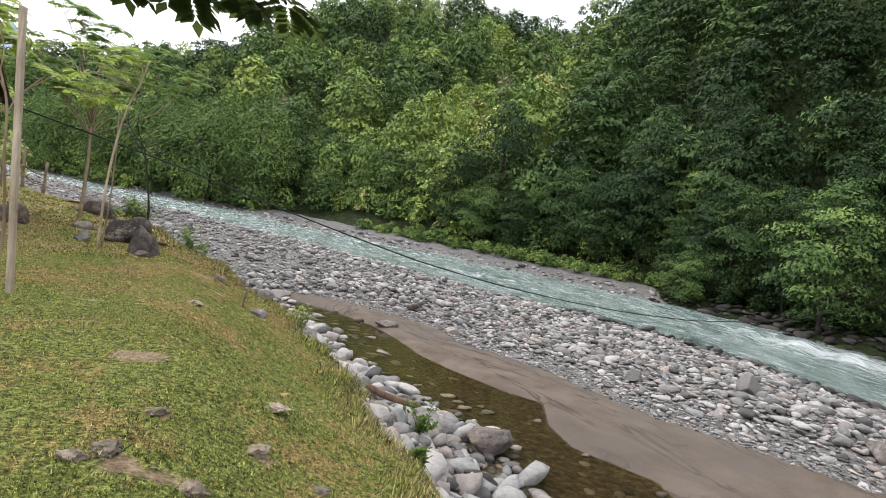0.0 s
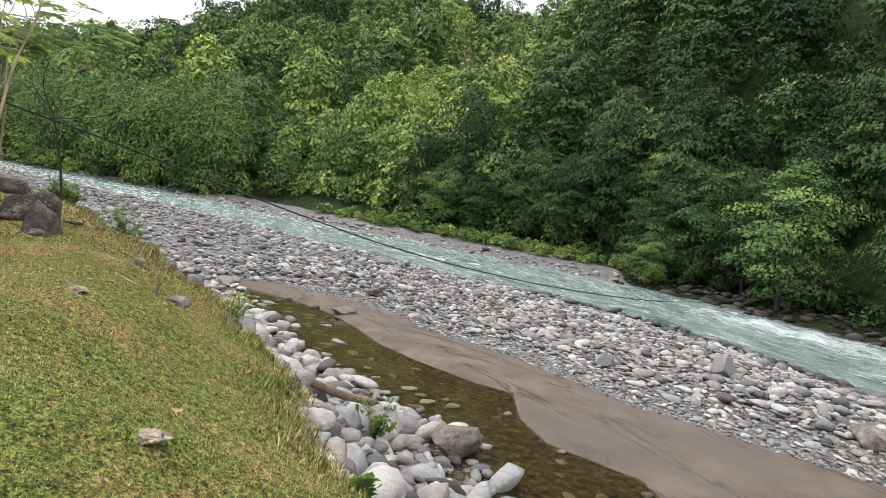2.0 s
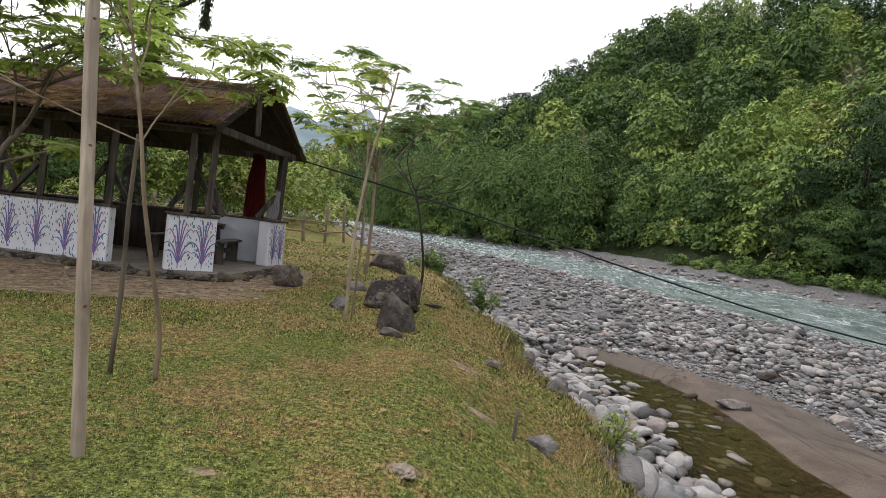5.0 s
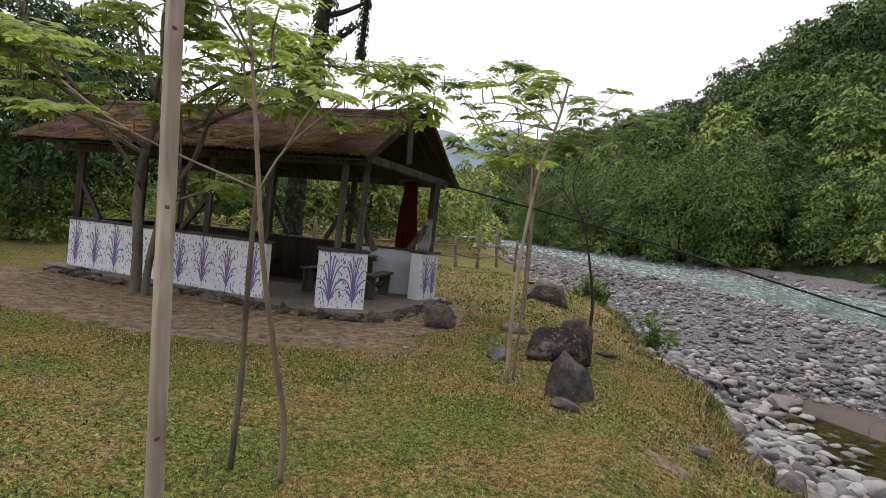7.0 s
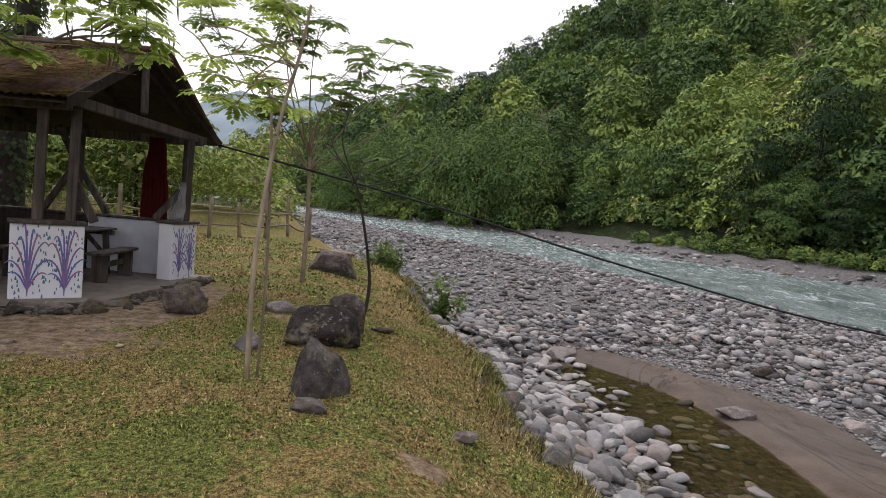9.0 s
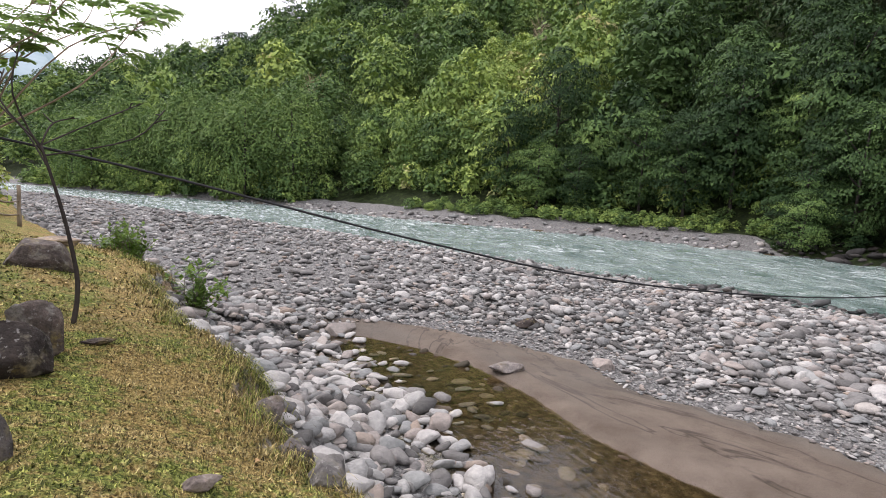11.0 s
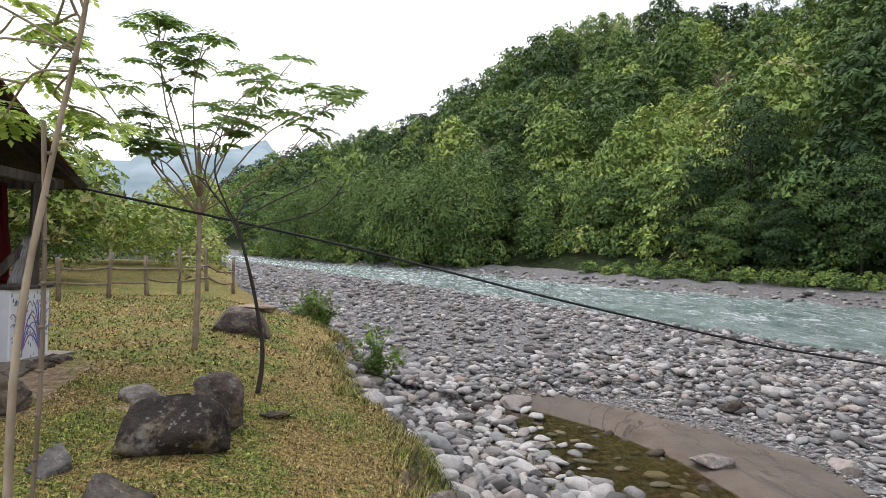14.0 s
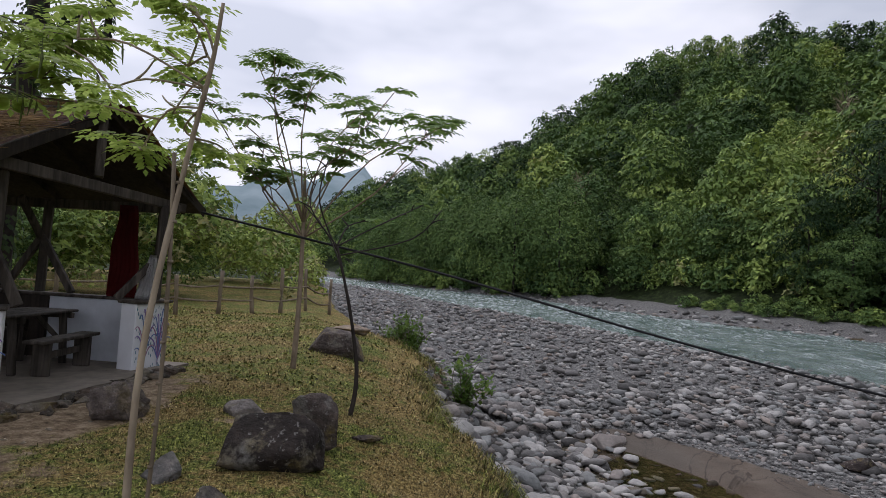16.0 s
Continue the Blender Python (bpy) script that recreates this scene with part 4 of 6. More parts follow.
# hillside
_hill, _midh, _bare = [], [], []
_r = 58.0
while _r < 400:
    _step = (4.3 if _r < 125 else 4.9) + _r * 0.009
    _nb = int(radians(115) * _r / _step)
    for _k in range(_nb):
        _bb = -28 + 115 * (_k + rng.uniform(-0.42, 0.42)) / _nb
        _r2 = _r + rng.uniform(-0.45, 0.45) * _step
        _ft, _rg = float(np.interp(_bb, FB, FR)), float(np.interp(_bb, HILL_B, HILL_R))
        if _r2 < _ft + 2 or _r2 > _rg + 12 or (_bb < -12 and _r2 > 300):
            continue
        _x, _y = CX + _r2 * math.sin(radians(_bb)), CY + _r2 * math.cos(radians(_bb))
        _R = float(np.clip(rng.lognormal(math.log(3.7), 0.3), 2.0, 6.4)) * (1.0 if _r2 < 200 else 1.15)
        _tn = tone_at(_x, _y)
        # the right-hand slope's shade is put into its leaf tone
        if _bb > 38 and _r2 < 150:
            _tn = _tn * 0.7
        _z = ground_z(_x, _y)
        if 6 < _bb < 36 and rng.uniform() < 0.022:
            _bare.append((_x, _y, _z + 5.5, 3.2, 1.4, 0.98 + 0.02 * rng.uniform()))
            continue
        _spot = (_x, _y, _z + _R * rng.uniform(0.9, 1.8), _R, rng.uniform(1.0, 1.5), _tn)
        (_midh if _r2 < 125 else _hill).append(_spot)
    _r += _step
for _bb, _r2 in ((10.2, 118),):
    _x, _y = CX + _r2 * math.sin(radians(_bb)), CY + _r2 * math.cos(radians(_bb))
    _bare.append((_x, _y, ground_z(_x, _y) + 9.5, 3.0, 1.5, 0.97))
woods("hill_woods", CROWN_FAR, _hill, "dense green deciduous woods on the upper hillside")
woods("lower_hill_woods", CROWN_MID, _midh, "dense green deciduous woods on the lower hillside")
woods("leafless_trees", CROWN_BARE, _bare, "greyish nearly leafless crowns among the hillside trees")

# undergrowth at the foot of the hill and scrub on the spit
_low = []
for _k in range(620):
    _y = rng.uniform(-5, 100)
    _x = float(np.interp(_y, FAR_Y, FAR_X)) + (rng.uniform(6.5, 13) if _y > 42 else rng.uniform(2.5, 8))
    if _y < 42 and rng.uniform() < 0.75:
        continue
    if _y > 77:
        _x += 9
    _R = rng.uniform(0.45, 1.15) if _y > 42 else rng.uniform(0.7, 1.6)
    # scrub below y 42 is toned near-black for the shade under the trees
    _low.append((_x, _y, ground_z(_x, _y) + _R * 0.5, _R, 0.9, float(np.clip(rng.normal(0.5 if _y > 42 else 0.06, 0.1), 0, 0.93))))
for _k in range(150):
    _y = rng.uniform(96, 150)
    _x = float(np.interp(_y, FAR_Y, FAR_X)) + rng.uniform(2.0, 10)
    _R = rng.uniform(1.0, 2.4)
    _low.append((_x, _y, ground_z(_x, _y) + _R * 0.6, _R, 1.2, float(np.clip(rng.normal(0.5, 0.12), 0, 0.93))))
for _k in range(140):
    _y = rng.uniform(44, 97)
    _x = float(np.interp(_y, FAR_Y, FAR_X)) + rng.uniform(13, 22)
    _R = rng.uniform(1.2, 2.6)
    _low.append((_x, _y, ground_z(_x, _y) + _R * 0.6, _R, 1.2, float(np.clip(rng.normal(0.5, 0.2), 0, 0.93))))
woods("bank_scrub", CROWN_LOW, _low, "low green willow scrub along the opposite bank")
# thicket behind the fence
_low = []
for _k in range(420):
    _x = rng.uniform(-45, -3)
    _y = rng.uniform(26, 62) + max(0, -_x - 14) * -0.35
    if _x > float(edge_x(_y)) - 1.5 or (_x > -8.5 and _y < 33):
        continue
    _R = rng.uniform(0.7, 1.5) * (1.25 if _x < -8 else 1.0)
    _low.append((_x, _y, ground_z(_x, _y) + _R * rng.uniform(0.5, 1.3) + (rng.uniform(0, 2.6) if _x < -8 else 0), _R, 1.0, float(np.clip(rng.normal(0.8, 0.12), 0, 0.93))))
woods("thicket", [crown(430, 0.1, k, 20, low=-0.6, flat=0.6) for k in range(60, 66)], _low, "green thicket behind the rail fence")
_low = []
for _k in range(90):
    _x, _y = rng.uniform(-40, -11.5), rng.uniform(10, 26)
    _R = rng.uniform(0.5, 1.4)
    _low.append((_x, _y, ground_z(_x, _y) + _R * 0.6, _R, 1.0, float(np.clip(rng.normal(0.72, 0.16), 0, 0.93))))
woods("near_thicket", [crown(1100, 0.055, k, 30, low=-0.6, flat=0.6) for k in range(66, 70)], _low, "green undergrowth beside and behind the pavilion")

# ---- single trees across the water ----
# the lowest tones paint in the bank trees' shade, the higher ones are kinds
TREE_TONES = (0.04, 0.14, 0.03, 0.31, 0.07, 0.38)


def far_tree(seed, height=11.0, width=4.2):
    g = random.Random(seed)
    t = empty("tree", Matrix(), "leafy green riverside tree with a slim trunk", "tree", "trees along the far bank")
    bm = bmesh.new()
    top = Vector((g.uniform(-0.5, 0.5), g.uniform(-0.5, 0.5), height * 0.85))
    tube(bm, limb([(0, 0, -0.5), (0.1, 0, height * 0.3), top], 4), taper(9, 0.22, 0.05), 7)
    for k in range(7):
        h = height * g.uniform(0.2, 0.7)
        a = g.uniform(0, 6.3)
        e = Vector((math.cos(a) * width * 0.6, math.sin(a) * width * 0.6, h + height * 0.15))
        tube(bm, limb([(0.05, 0, h), (e.x * 0.5, e.y * 0.5, h + height * 0.06), e], 3), taper(7, 0.09, 0.025), 5)
    part("trunk", bm, M["darkbark"], t, smooth=True)
    v, fc, tn = CROWN_NEAR[seed - 1]
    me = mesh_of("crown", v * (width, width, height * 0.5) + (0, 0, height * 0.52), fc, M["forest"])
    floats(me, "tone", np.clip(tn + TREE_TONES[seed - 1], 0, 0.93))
    under(new("crown", me), t)
    return t


def plant(proto, x, y, s, label="", group="", squat=1.0, sink=0.0):
    """A tree of that kind in its own place; the first one placed is the pattern itself."""
    m = pose(x, y, ground_z(x, y) - sink, 0, 0, rng.uniform(0, 360))
    o = copy_thing(proto, m) if proto in _first else proto
    o.matrix_basis = m
    _first.add(proto)
    o.scale = (s, s, s * squat)
    return tagged(o, label, group=group)


_first = set()
_protos = [far_tree(s, h, w) for s, h, w in ((1, 12, 4.4), (2, 14, 4.8), (3, 10, 4.0), (4, 9, 3.7), (5, 16, 5.2), (6, 14, 5.6))]
_spots = []
for _y in np.arange(-8, 72, 4.4):
    if 22 < _y < 31 or 9 < _y < 16:
        continue
    _off = 5.0 if _y < 42 else 13
    _spots.append((float(np.interp(_y, FAR_Y, FAR_X)) + _off + rng.uniform(-0.8, 1.5), float(_y + rng.uniform(-1, 1)), rng.uniform(0.75, 1.05)))
for _y in np.arange(-8, 74, 5.5):
    _off = 10.5 if _y < 42 else 18
    _spots.append((float(np.interp(_y, FAR_Y, FAR_X)) + _off + rng.uniform(-1, 1.5), float(_y + rng.uniform(-1.5, 1.5)), rng.uniform(0.95, 1.25)))
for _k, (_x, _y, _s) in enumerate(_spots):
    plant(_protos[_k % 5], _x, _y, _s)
# willows on the spit
for _k in range(17):
    _y = 99 + _k * 2.7
    plant(_protos[5], float(np.interp(_y, FAR_Y, FAR_X)) + 2.5 + rng.uniform(0, 6.5), _y, rng.uniform(0.75, 1.25), "broad olive-green willow on the gravel spit", "willows on the spit")
for _x, _y, _s in ((46.6, 38.2, 0.62), (48.6, 26.5, 1.4), (52.0, 13.0, 1.5)):
    plant(_protos[3], _x, _y, _s, "bright green broad-leaved tree at the water's edge", sink=0.3)
for _x, _y, _s in ((-15.5, 16.5, 0.6), (-18, 21, 0.7), (-13.8, 25, 0.55), (-21, 14.5, 0.75), (-24, 24, 0.8), (-17, 30, 0.7), (-27, 18, 0.85), (-11.5, 31, 0.5)):
    plant(_protos[(1, 3, 5)[int(-_x) % 3]], _x, _y, _s, "leafy green tree behind the picnic pavilion", "trees behind the pavilion", 0.85)

# ---- pavilion ----
FLOOR_Z = 0.13
WALL_TOP = 1.05


def rough_slab(bm, outline, z0, z1, seed):
    """A cast slab with a broken edge."""
    pts = []
    for a, b in zip(outline, outline[1:] + outline[:1]):
        a, b = Vector((*a, 0)), Vector((*b, 0))
        n = max(2, int((b - a).length / 0.18))
        for k in range(n):
            p = a.lerp(b, k / n)
            w = 0.05 * noise.noise(p * 2.3 + Vector((seed, 0, 0)))
            pts.append(p + Vector((w, w * 0.7, 0)))
    top = [bm.verts.new((p.x, p.y, z1)) for p in pts]
    low = [bm.verts.new((p.x * 1.0 + 0.04 * noise.noise(p * 5), p.y - 0.04, z0)) for p in pts]
    bm.faces.new(top)
    n = len(pts)
    for k in range(n):
        bm.faces.new((low[k], low[(k + 1) % n], top[(k + 1) % n], top[k]))
    return bm


def blade(bm, pts, w):
    """A flat brush stroke, widest in the middle, on the local xz face."""
    n = len(pts)
    left, right = [], []
    for k, p in enumerate(pts):
        d = Vector(pts[min(k + 1, n - 1)]) - Vector(pts[max(k - 1, 0)])
        d = Vector((-d.z, 0, d.x)).normalized() * (w * (0.25 + 0.75 * math.sin(math.pi * (0.12 + 0.8 * k / (n - 1)))))
        left.append(bm.verts.new(Vector(p) + d))
        right.append(bm.verts.new(Vector(p) - d))
    for k in range(n - 1):
        bm.faces.new((left[k], left[k + 1], right[k + 1], right[k]))


def painted_face(parent, m, width, z0, z1, plants, seed, mats=("purple", "blue", "redpaint")):
    """Arching leaf strokes and small dabs painted on a whitewashed face; m maps x along the face, -y outwards."""
    g = random.Random(seed)
    h = z1 - z0
    strokes = {k: bmesh.new() for k in mats}
    dabs = bmesh.new()
    for c, tall in plants:
        for side in (-1, 1):
            for k, (reach, top) in enumerate(((0.05, 0.92), (0.11, 0.82), (0.17, 0.68), (0.19, 0.48), (0.17, 0.32))):
                b = strokes[mats[(k + (side > 0)) % len(mats)]]
                r, t = reach * side * g.uniform(0.85, 1.15), top * h * tall * g.uniform(0.94, 1.05)
                z = z0 + 0.05 * h
                y = -0.004 - 0.0006 * k - (0.0003 if side > 0 else 0)
                pts = [(c, y, z + 0.02 * k), (c + r * 0.15, y, z + t * 0.45), (c + r * 0.45, y, z + t * 0.82), (c + r * 0.85, y, z + t), (c + r * 1.15, y, z + t * 0.93)]
                blade(b, limb(pts, 3), 0.0098)
    for _ in range(int(width * h * 165)):
        x, z = g.uniform(0.02, width - 0.02), g.uniform(z0 + 0.02, z1 - 0.02)
        a = g.uniform(-0.4, 0.4)
        s = g.uniform(0.015, 0.025)
        v = [dabs.verts.new((x + s * 0.45 * cx, -0.0025, z + s * cz + a * s * cx)) for cx, cz in ((-1, -1), (1, -1), (0.5, 1), (-0.5, 1))]
        dabs.faces.new(v)
    for k in mats:
        ob = part("painted_leaves", strokes[k], M[k], parent, "painted arching leaf strokes")
        ob.matrix_basis = m
    ob = tagged(part("dab_pattern", dabs, M["teal"], parent, "small painted teal dabs"), kind="stuff")
    ob.matrix_basis = m


def face_at(a, b):
    """Pose with x from a to b along a wall face on the plan, y inwards."""
    d = Vector((b[0] - a[0], b[1] - a[1], 0))
    return Matrix.Translation((a[0], a[1], 0)) @ Matrix.Rotation(math.atan2(d.y, d.x), 4, "Z"), d.length


pav = empty("pavilion", Matrix(), "open wooden picnic pavilion with painted low walls and mossy rusty roof", "pavilion")
part("floor_slab", rough_slab(bmesh.new(), [(-10.1, 13.15), (-4.6, 12.62), (-3.75, 12.6), (-2.85, 13.1), (-2.62, 16.25), (-10.1, 16.7)], -0.15, FLOOR_Z, 3.0), M["concrete"], pav, "worn concrete floor slab with broken edge")


def low_wall(a, b, thick, plants, seed, cap=True, paint=True, z0=FLOOR_Z - 0.02, mat="whitewash"):
    m, w = face_at(a, b)
    bm = box(bmesh.new(), (w, thick, WALL_TOP - z0), m @ Matrix.Translation((w / 2, thick / 2, (WALL_TOP + z0) / 2)), 0.012)
    wall = part("low_wall", bm, M[mat], pav, "dark boarded low wall" if mat == "darkwood" else "whitewashed low wall")
    if cap:
        bm = box(bmesh.new(), (w + 0.06, thick + 0.08, 0.045), m @ Matrix.Translation((w / 2, thick / 2, WALL_TOP + 0.0225)), 0.01)
        part("wall_cap", bm, M["oldwood"], wall, "weathered wooden cap")
    if paint:
        painted_face(wall, m, w, z0, WALL_TOP, plants, seed)


low_wall((-9.78, 13.42), (-4.85, 12.92), 0.16, [(0.25 + 0.56 * k, 0.9 if k % 2 else 1.0) for k in range(9)], 1)
low_wall((-3.79, 12.86), (-3.17, 13.31), 0.3, [(0.19, 1.0), (0.57, 1.0)], 2)
low_wall((-2.97, 15.36), (-2.84, 16.0), 0.26, [(0.2, 0.95), (0.48, 0.9)], 3)
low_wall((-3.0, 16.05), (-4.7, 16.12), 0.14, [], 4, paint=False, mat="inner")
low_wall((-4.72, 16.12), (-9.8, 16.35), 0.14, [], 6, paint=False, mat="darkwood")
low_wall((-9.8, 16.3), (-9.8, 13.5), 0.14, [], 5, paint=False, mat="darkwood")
# dotted end of the front wall
_me, _w = face_at((-4.85, 12.92), (-4.84, 13.08))
painted_face(pav, _me, _w, FLOOR_Z, WALL_TOP, [], 9)

for _a, _b, _t in (((-3.62, 13.08), 2.52, 0.11), ((-3.34, 13.28), 2.52, 0.11), ((-2.98, 15.86), 2.5, 0.11), ((-4.95, 13.02), 2.5, 0.1), ((-6.25, 13.14), 2.5, 0.1), ((-7.9, 13.3), 2.5, 0.1), ((-9.68, 13.5), 2.45, 0.12), ((-5.0, 16.15), 2.5, 0.12), ((-7.1, 16.25), 2.5, 0.12), ((-9.7, 16.3), 2.45, 0.12), ((-3.15, 16.1), 2.5, 0.1)):
    part("post", bar(bmesh.new(), (_a[0], _a[1], WALL_TOP + 0.045), (_a[0] + 0.02, _a[1] + 0.01, _b), _t, _t), M["oldwood"], pav)
for _a, _b in (((-5.0, 16.1, 1.95), (-5.55, 16.1, 1.1)), ((-5.0, 16.1, 1.95), (-4.45, 16.1, 1.1)), ((-7.1, 16.2, 1.95), (-7.65, 16.2, 1.1)), ((-7.1, 16.2, 1.95), (-6.55, 16.2, 1.1)), ((-9.6, 13.5, 1.8), (-9.0, 13.42, 1.1)), ((-3.4, 13.36, 1.7), (-3.12, 13.42, 1.1)), ((-3.05, 15.75, 1.6), (-3.3, 15.4, 1.1)), ((-6.35, 13.2, 1.7), (-6.9, 13.25, 1.1)), ((-5.0, 16.1, 1.9), (-5.0, 15.6, 2.5)), ((-9.6, 16.2, 1.9), (-9.1, 16.2, 1.1))):
    part("brace", bar(bmesh.new(), _a, _b, 0.07, 0.1), M["oldwood"], pav)
for _a, _b, _w, _h in (((-10.3, 13.45, 2.46), (-3.2, 12.95, 2.52), 0.12, 0.14), ((-10.3, 16.35, 2.46), (-2.9, 16.15, 2.48), 0.12, 0.14), ((-3.3, 12.8, 2.6), (-2.95, 16.4, 2.52), 0.09, 0.13), ((-6.3, 13.1, 2.6), (-6.3, 16.3, 2.58), 0.09, 0.12), ((-9.7, 13.4, 2.58), (-9.7, 16.4, 2.56), 0.09, 0.12), ((-10.35, 14.68, 3.53), (-3.2, 14.68, 3.54), 0.1, 0.12)):
    part("beam", bar(bmesh.new(), _a, _b, _w, _h), M["oldwood"], pav)
part("king_post", bar(bmesh.new(), (-3.13, 14.55, 2.68), (-3.18, 14.62, 3.5), 0.11, 0.13), M["oldwood"], pav)
for _x in (-3.3, -4.3, -5.3, -6.3, -7.3, -8.3, -9.3, -10.2):
    part("rafter", bar(bmesh.new(), (_x, 12.75, 2.48), (_x, 14.66, 3.49), 0.06, 0.09), M["darkwood"], pav)
    part("rafter", bar(bmesh.new(), (_x + 0.2, 16.7, 2.49), (_x, 14.7, 3.49), 0.06, 0.09), M["darkwood"], pav)


def sheet(x0, x1, y0, z0, y1, z1, seed):
    """A corrugated sheet lying on a slope, with a slight sag and a ragged lower edge."""
    bm = bmesh.new()
    nu, nv = 40, 6
    grid = []
    for v in range(nv + 1):
        row = []
        for u in range(nu + 1):
            x, t = x0 + (x1 - x0) * u / nu, v / nv
            y, z = y0 + (y1 - y0) * t, z0 + (z1 - z0) * t
            z += 0.016 * math.sin(u / nu * math.pi * 2 * 9) + 0.03 * noise.noise(Vector((x * 0.8, t * 2, seed)))
            if v == 0:
                y -= (1 if y1 > y0 else -1) * 0.05 * noise.noise(Vector((x * 3, seed, 0)))
            row.append(bm.verts.new((x, y, z)))
        grid.append(row)
    for r0, r1 in zip(grid, grid[1:]):
        for k in range(nu):
            bm.faces.new((r0[k], r0[k + 1], r1[k + 1], r1[k]))
    bmesh.ops.solidify(bm, geom=bm.faces[:], thickness=0.006)
    return bm


for _k in range(8):
    _x0 = -10.5 + _k * 0.925
    part("roof_sheet", sheet(_x0, _x0 + 0.97, 12.63, 2.545 + 0.004 * (_k % 2), 14.74, 3.63, _k), M["rust"], pav, smooth=True)
    _x0 = -10.5 + _k * 0.955
    part("roof_sheet", sheet(_x0, _x0 + 1.0, 16.82, 2.55 + 0.004 * (_k % 2), 14.66, 3.645, _k + 20), M["rust"], pav, smooth=True)
# thin dark sheets added below the roof, their colour standing in for its shade
part("roof_board", bar(bmesh.new(), (-6.79, 12.66, 2.495), (-6.79, 14.66, 3.535), 7.42, 0.02, 0), M["darkwood"], pav, "dark boards added under the roof for its shade")
part("roof_board", bar(bmesh.new(), (-6.66, 16.78, 2.495), (-6.66, 14.72, 3.535), 7.66, 0.02, 0), M["darkwood"], pav, "dark boards added under the roof for its shade")
part("ridge_cap", tube(bmesh.new(), [(-10.5, 14.7, 3.63), (-7, 14.7, 3.62), (-3.1, 14.7, 3.645)], 0.06, 8), M["rust"], pav, smooth=True)
part("barge_board", bar(bmesh.new(), (-3.04, 12.66, 2.50), (-3.12, 14.7, 3.56), 0.025, 0.14), M["darkwood"], pav)
part("barge_board", bar(bmesh.new(), (-2.80, 16.8, 2.50), (-3.1, 14.7, 3.56), 0.025, 0.14), M["darkwood"], pav)

# dead twigs and needles lying on the roof
_bm = bmesh.new()
_g = random.Random(5)
for _k in range(2600):
    _x, _t = _g.uniform(-10, -3.3), _g.uniform(-0.03, 1.0)
    if noise.noise(Vector((_x * 0.9, _t * 2.2, 4.0))) + 0.25 * (0.4 - _t) < _g.uniform(-0.1, 0.3):
        continue
    _y, _z = 12.66 + 2.06 * _t, 2.60 + 1.05 * _t
    _a = _g.gauss(0.1, 0.35)
    _l = _g.uniform(0.15, 0.7)
    tube(_bm, [(_x, _y, _z), (_x + _l * math.cos(_a), _y + _l * math.sin(_a) * 0.9, _z + _l * math.sin(_a) * 0.45 + 0.01)], [_g.uniform(0.004, 0.012), 0.003], 4)
tagged(new("roof_litter", mesh_from("roof_litter", _bm, M["thatch"])), "golden dead stalks strewn over the roof", "twigs", kind="stuff")


def curtain(name, x, y, z0, z1, w0, w1, mat, label, lean=0.0):
    """A gathered cloth hanging in folds; narrow where it is tied."""
    bm = bmesh.new()
    rows, n = 12, 28
    grid = []
    for v in range(rows + 1):
        t = v / rows
        w = w0 + (w1 - w0) * math.sin(t * math.pi * 0.5)
        row = []
        for u in range(n + 1):
            s = u / n - 0.5
            f = math.sin(u * 1.4 + 0.6 * math.sin(v * 0.7)) * 0.035
            row.append(bm.verts.new((x + s * w + lean * t, y + f + 0.02 * math.sin(v), z1 + (z0 - z1) * t)))
        grid.append(row)
    for r0, r1 in zip(grid, grid[1:]):
        for k in range(n):
            bm.faces.new((r0[k], r0[k + 1], r1[k + 1], r1[k]))
    bmesh.ops.solidify(bm, geom=bm.faces[:], thickness=0.008)
    return tagged(new(name, mesh_from(name, bm, mat, True)), label, "curtain")


curtain("curtain", -3.58, 15.95, 1.09, 2.48, 0.26, 0.46, M["redcloth"], "dark red curtain hanging from the pavilion beam")
curtain("curtain", -3.0, 15.72, 1.09, 1.75, 0.07, 0.26, M["greycloth"], "pale grey cloth tied to the pavilion post", -0.1)


def picnic_table(m, length, label):
    t = empty("picnic_table", m, label, "table", "tables in the pavilion")
    for k in range(4):
        part("tabletop_plank", box(bmesh.new(), (length, 0.165, 0.035), Matrix.Translation((0, -0.262 + 0.175 * k, 0.74))), M["oldwood"], t)
    for s in (-1, 1):
        x = s * (length / 2 - 0.22)
        for q in (-1, 1):
            part("leg", bar(bmesh.new(), (x, q * 0.25, 0.72), (x, q * 0.3, 0.0), 0.06, 0.09), M["oldwood"], t)
            part("brace", bar(bmesh.new(), (x, q * 0.26, 0.3), (x - s * 0.3, q * 0.05, 0.71), 0.05, 0.06), M["oldwood"], t)
        part("crosspiece", bar(bmesh.new(), (x + 0.07, -0.36, 0.68), (x + 0.07, 0.36, 0.68), 0.05, 0.08), M["oldwood"], t)
    return t


def bench(m, length):
    t = empty("bench", m, "dark wooden plank bench in the pavilion", "bench", "benches in the pavilion")
    part("seat", box(bmesh.new(), (length, 0.26, 0.045), Matrix.Translation((0, 0, 0.44))), M["oldwood"], t)
    for s in (-1, 1):
        part("leg", box(bmesh.new(), (0.06, 0.22, 0.42), Matrix.Translation((s * (length / 2 - 0.2), 0, 0.21))), M["oldwood"], t)
    part("stretcher", box(bmesh.new(), (length - 0.4, 0.04, 0.09), Matrix.Translation((0, 0, 0.25))), M["oldwood"], t)
    return t


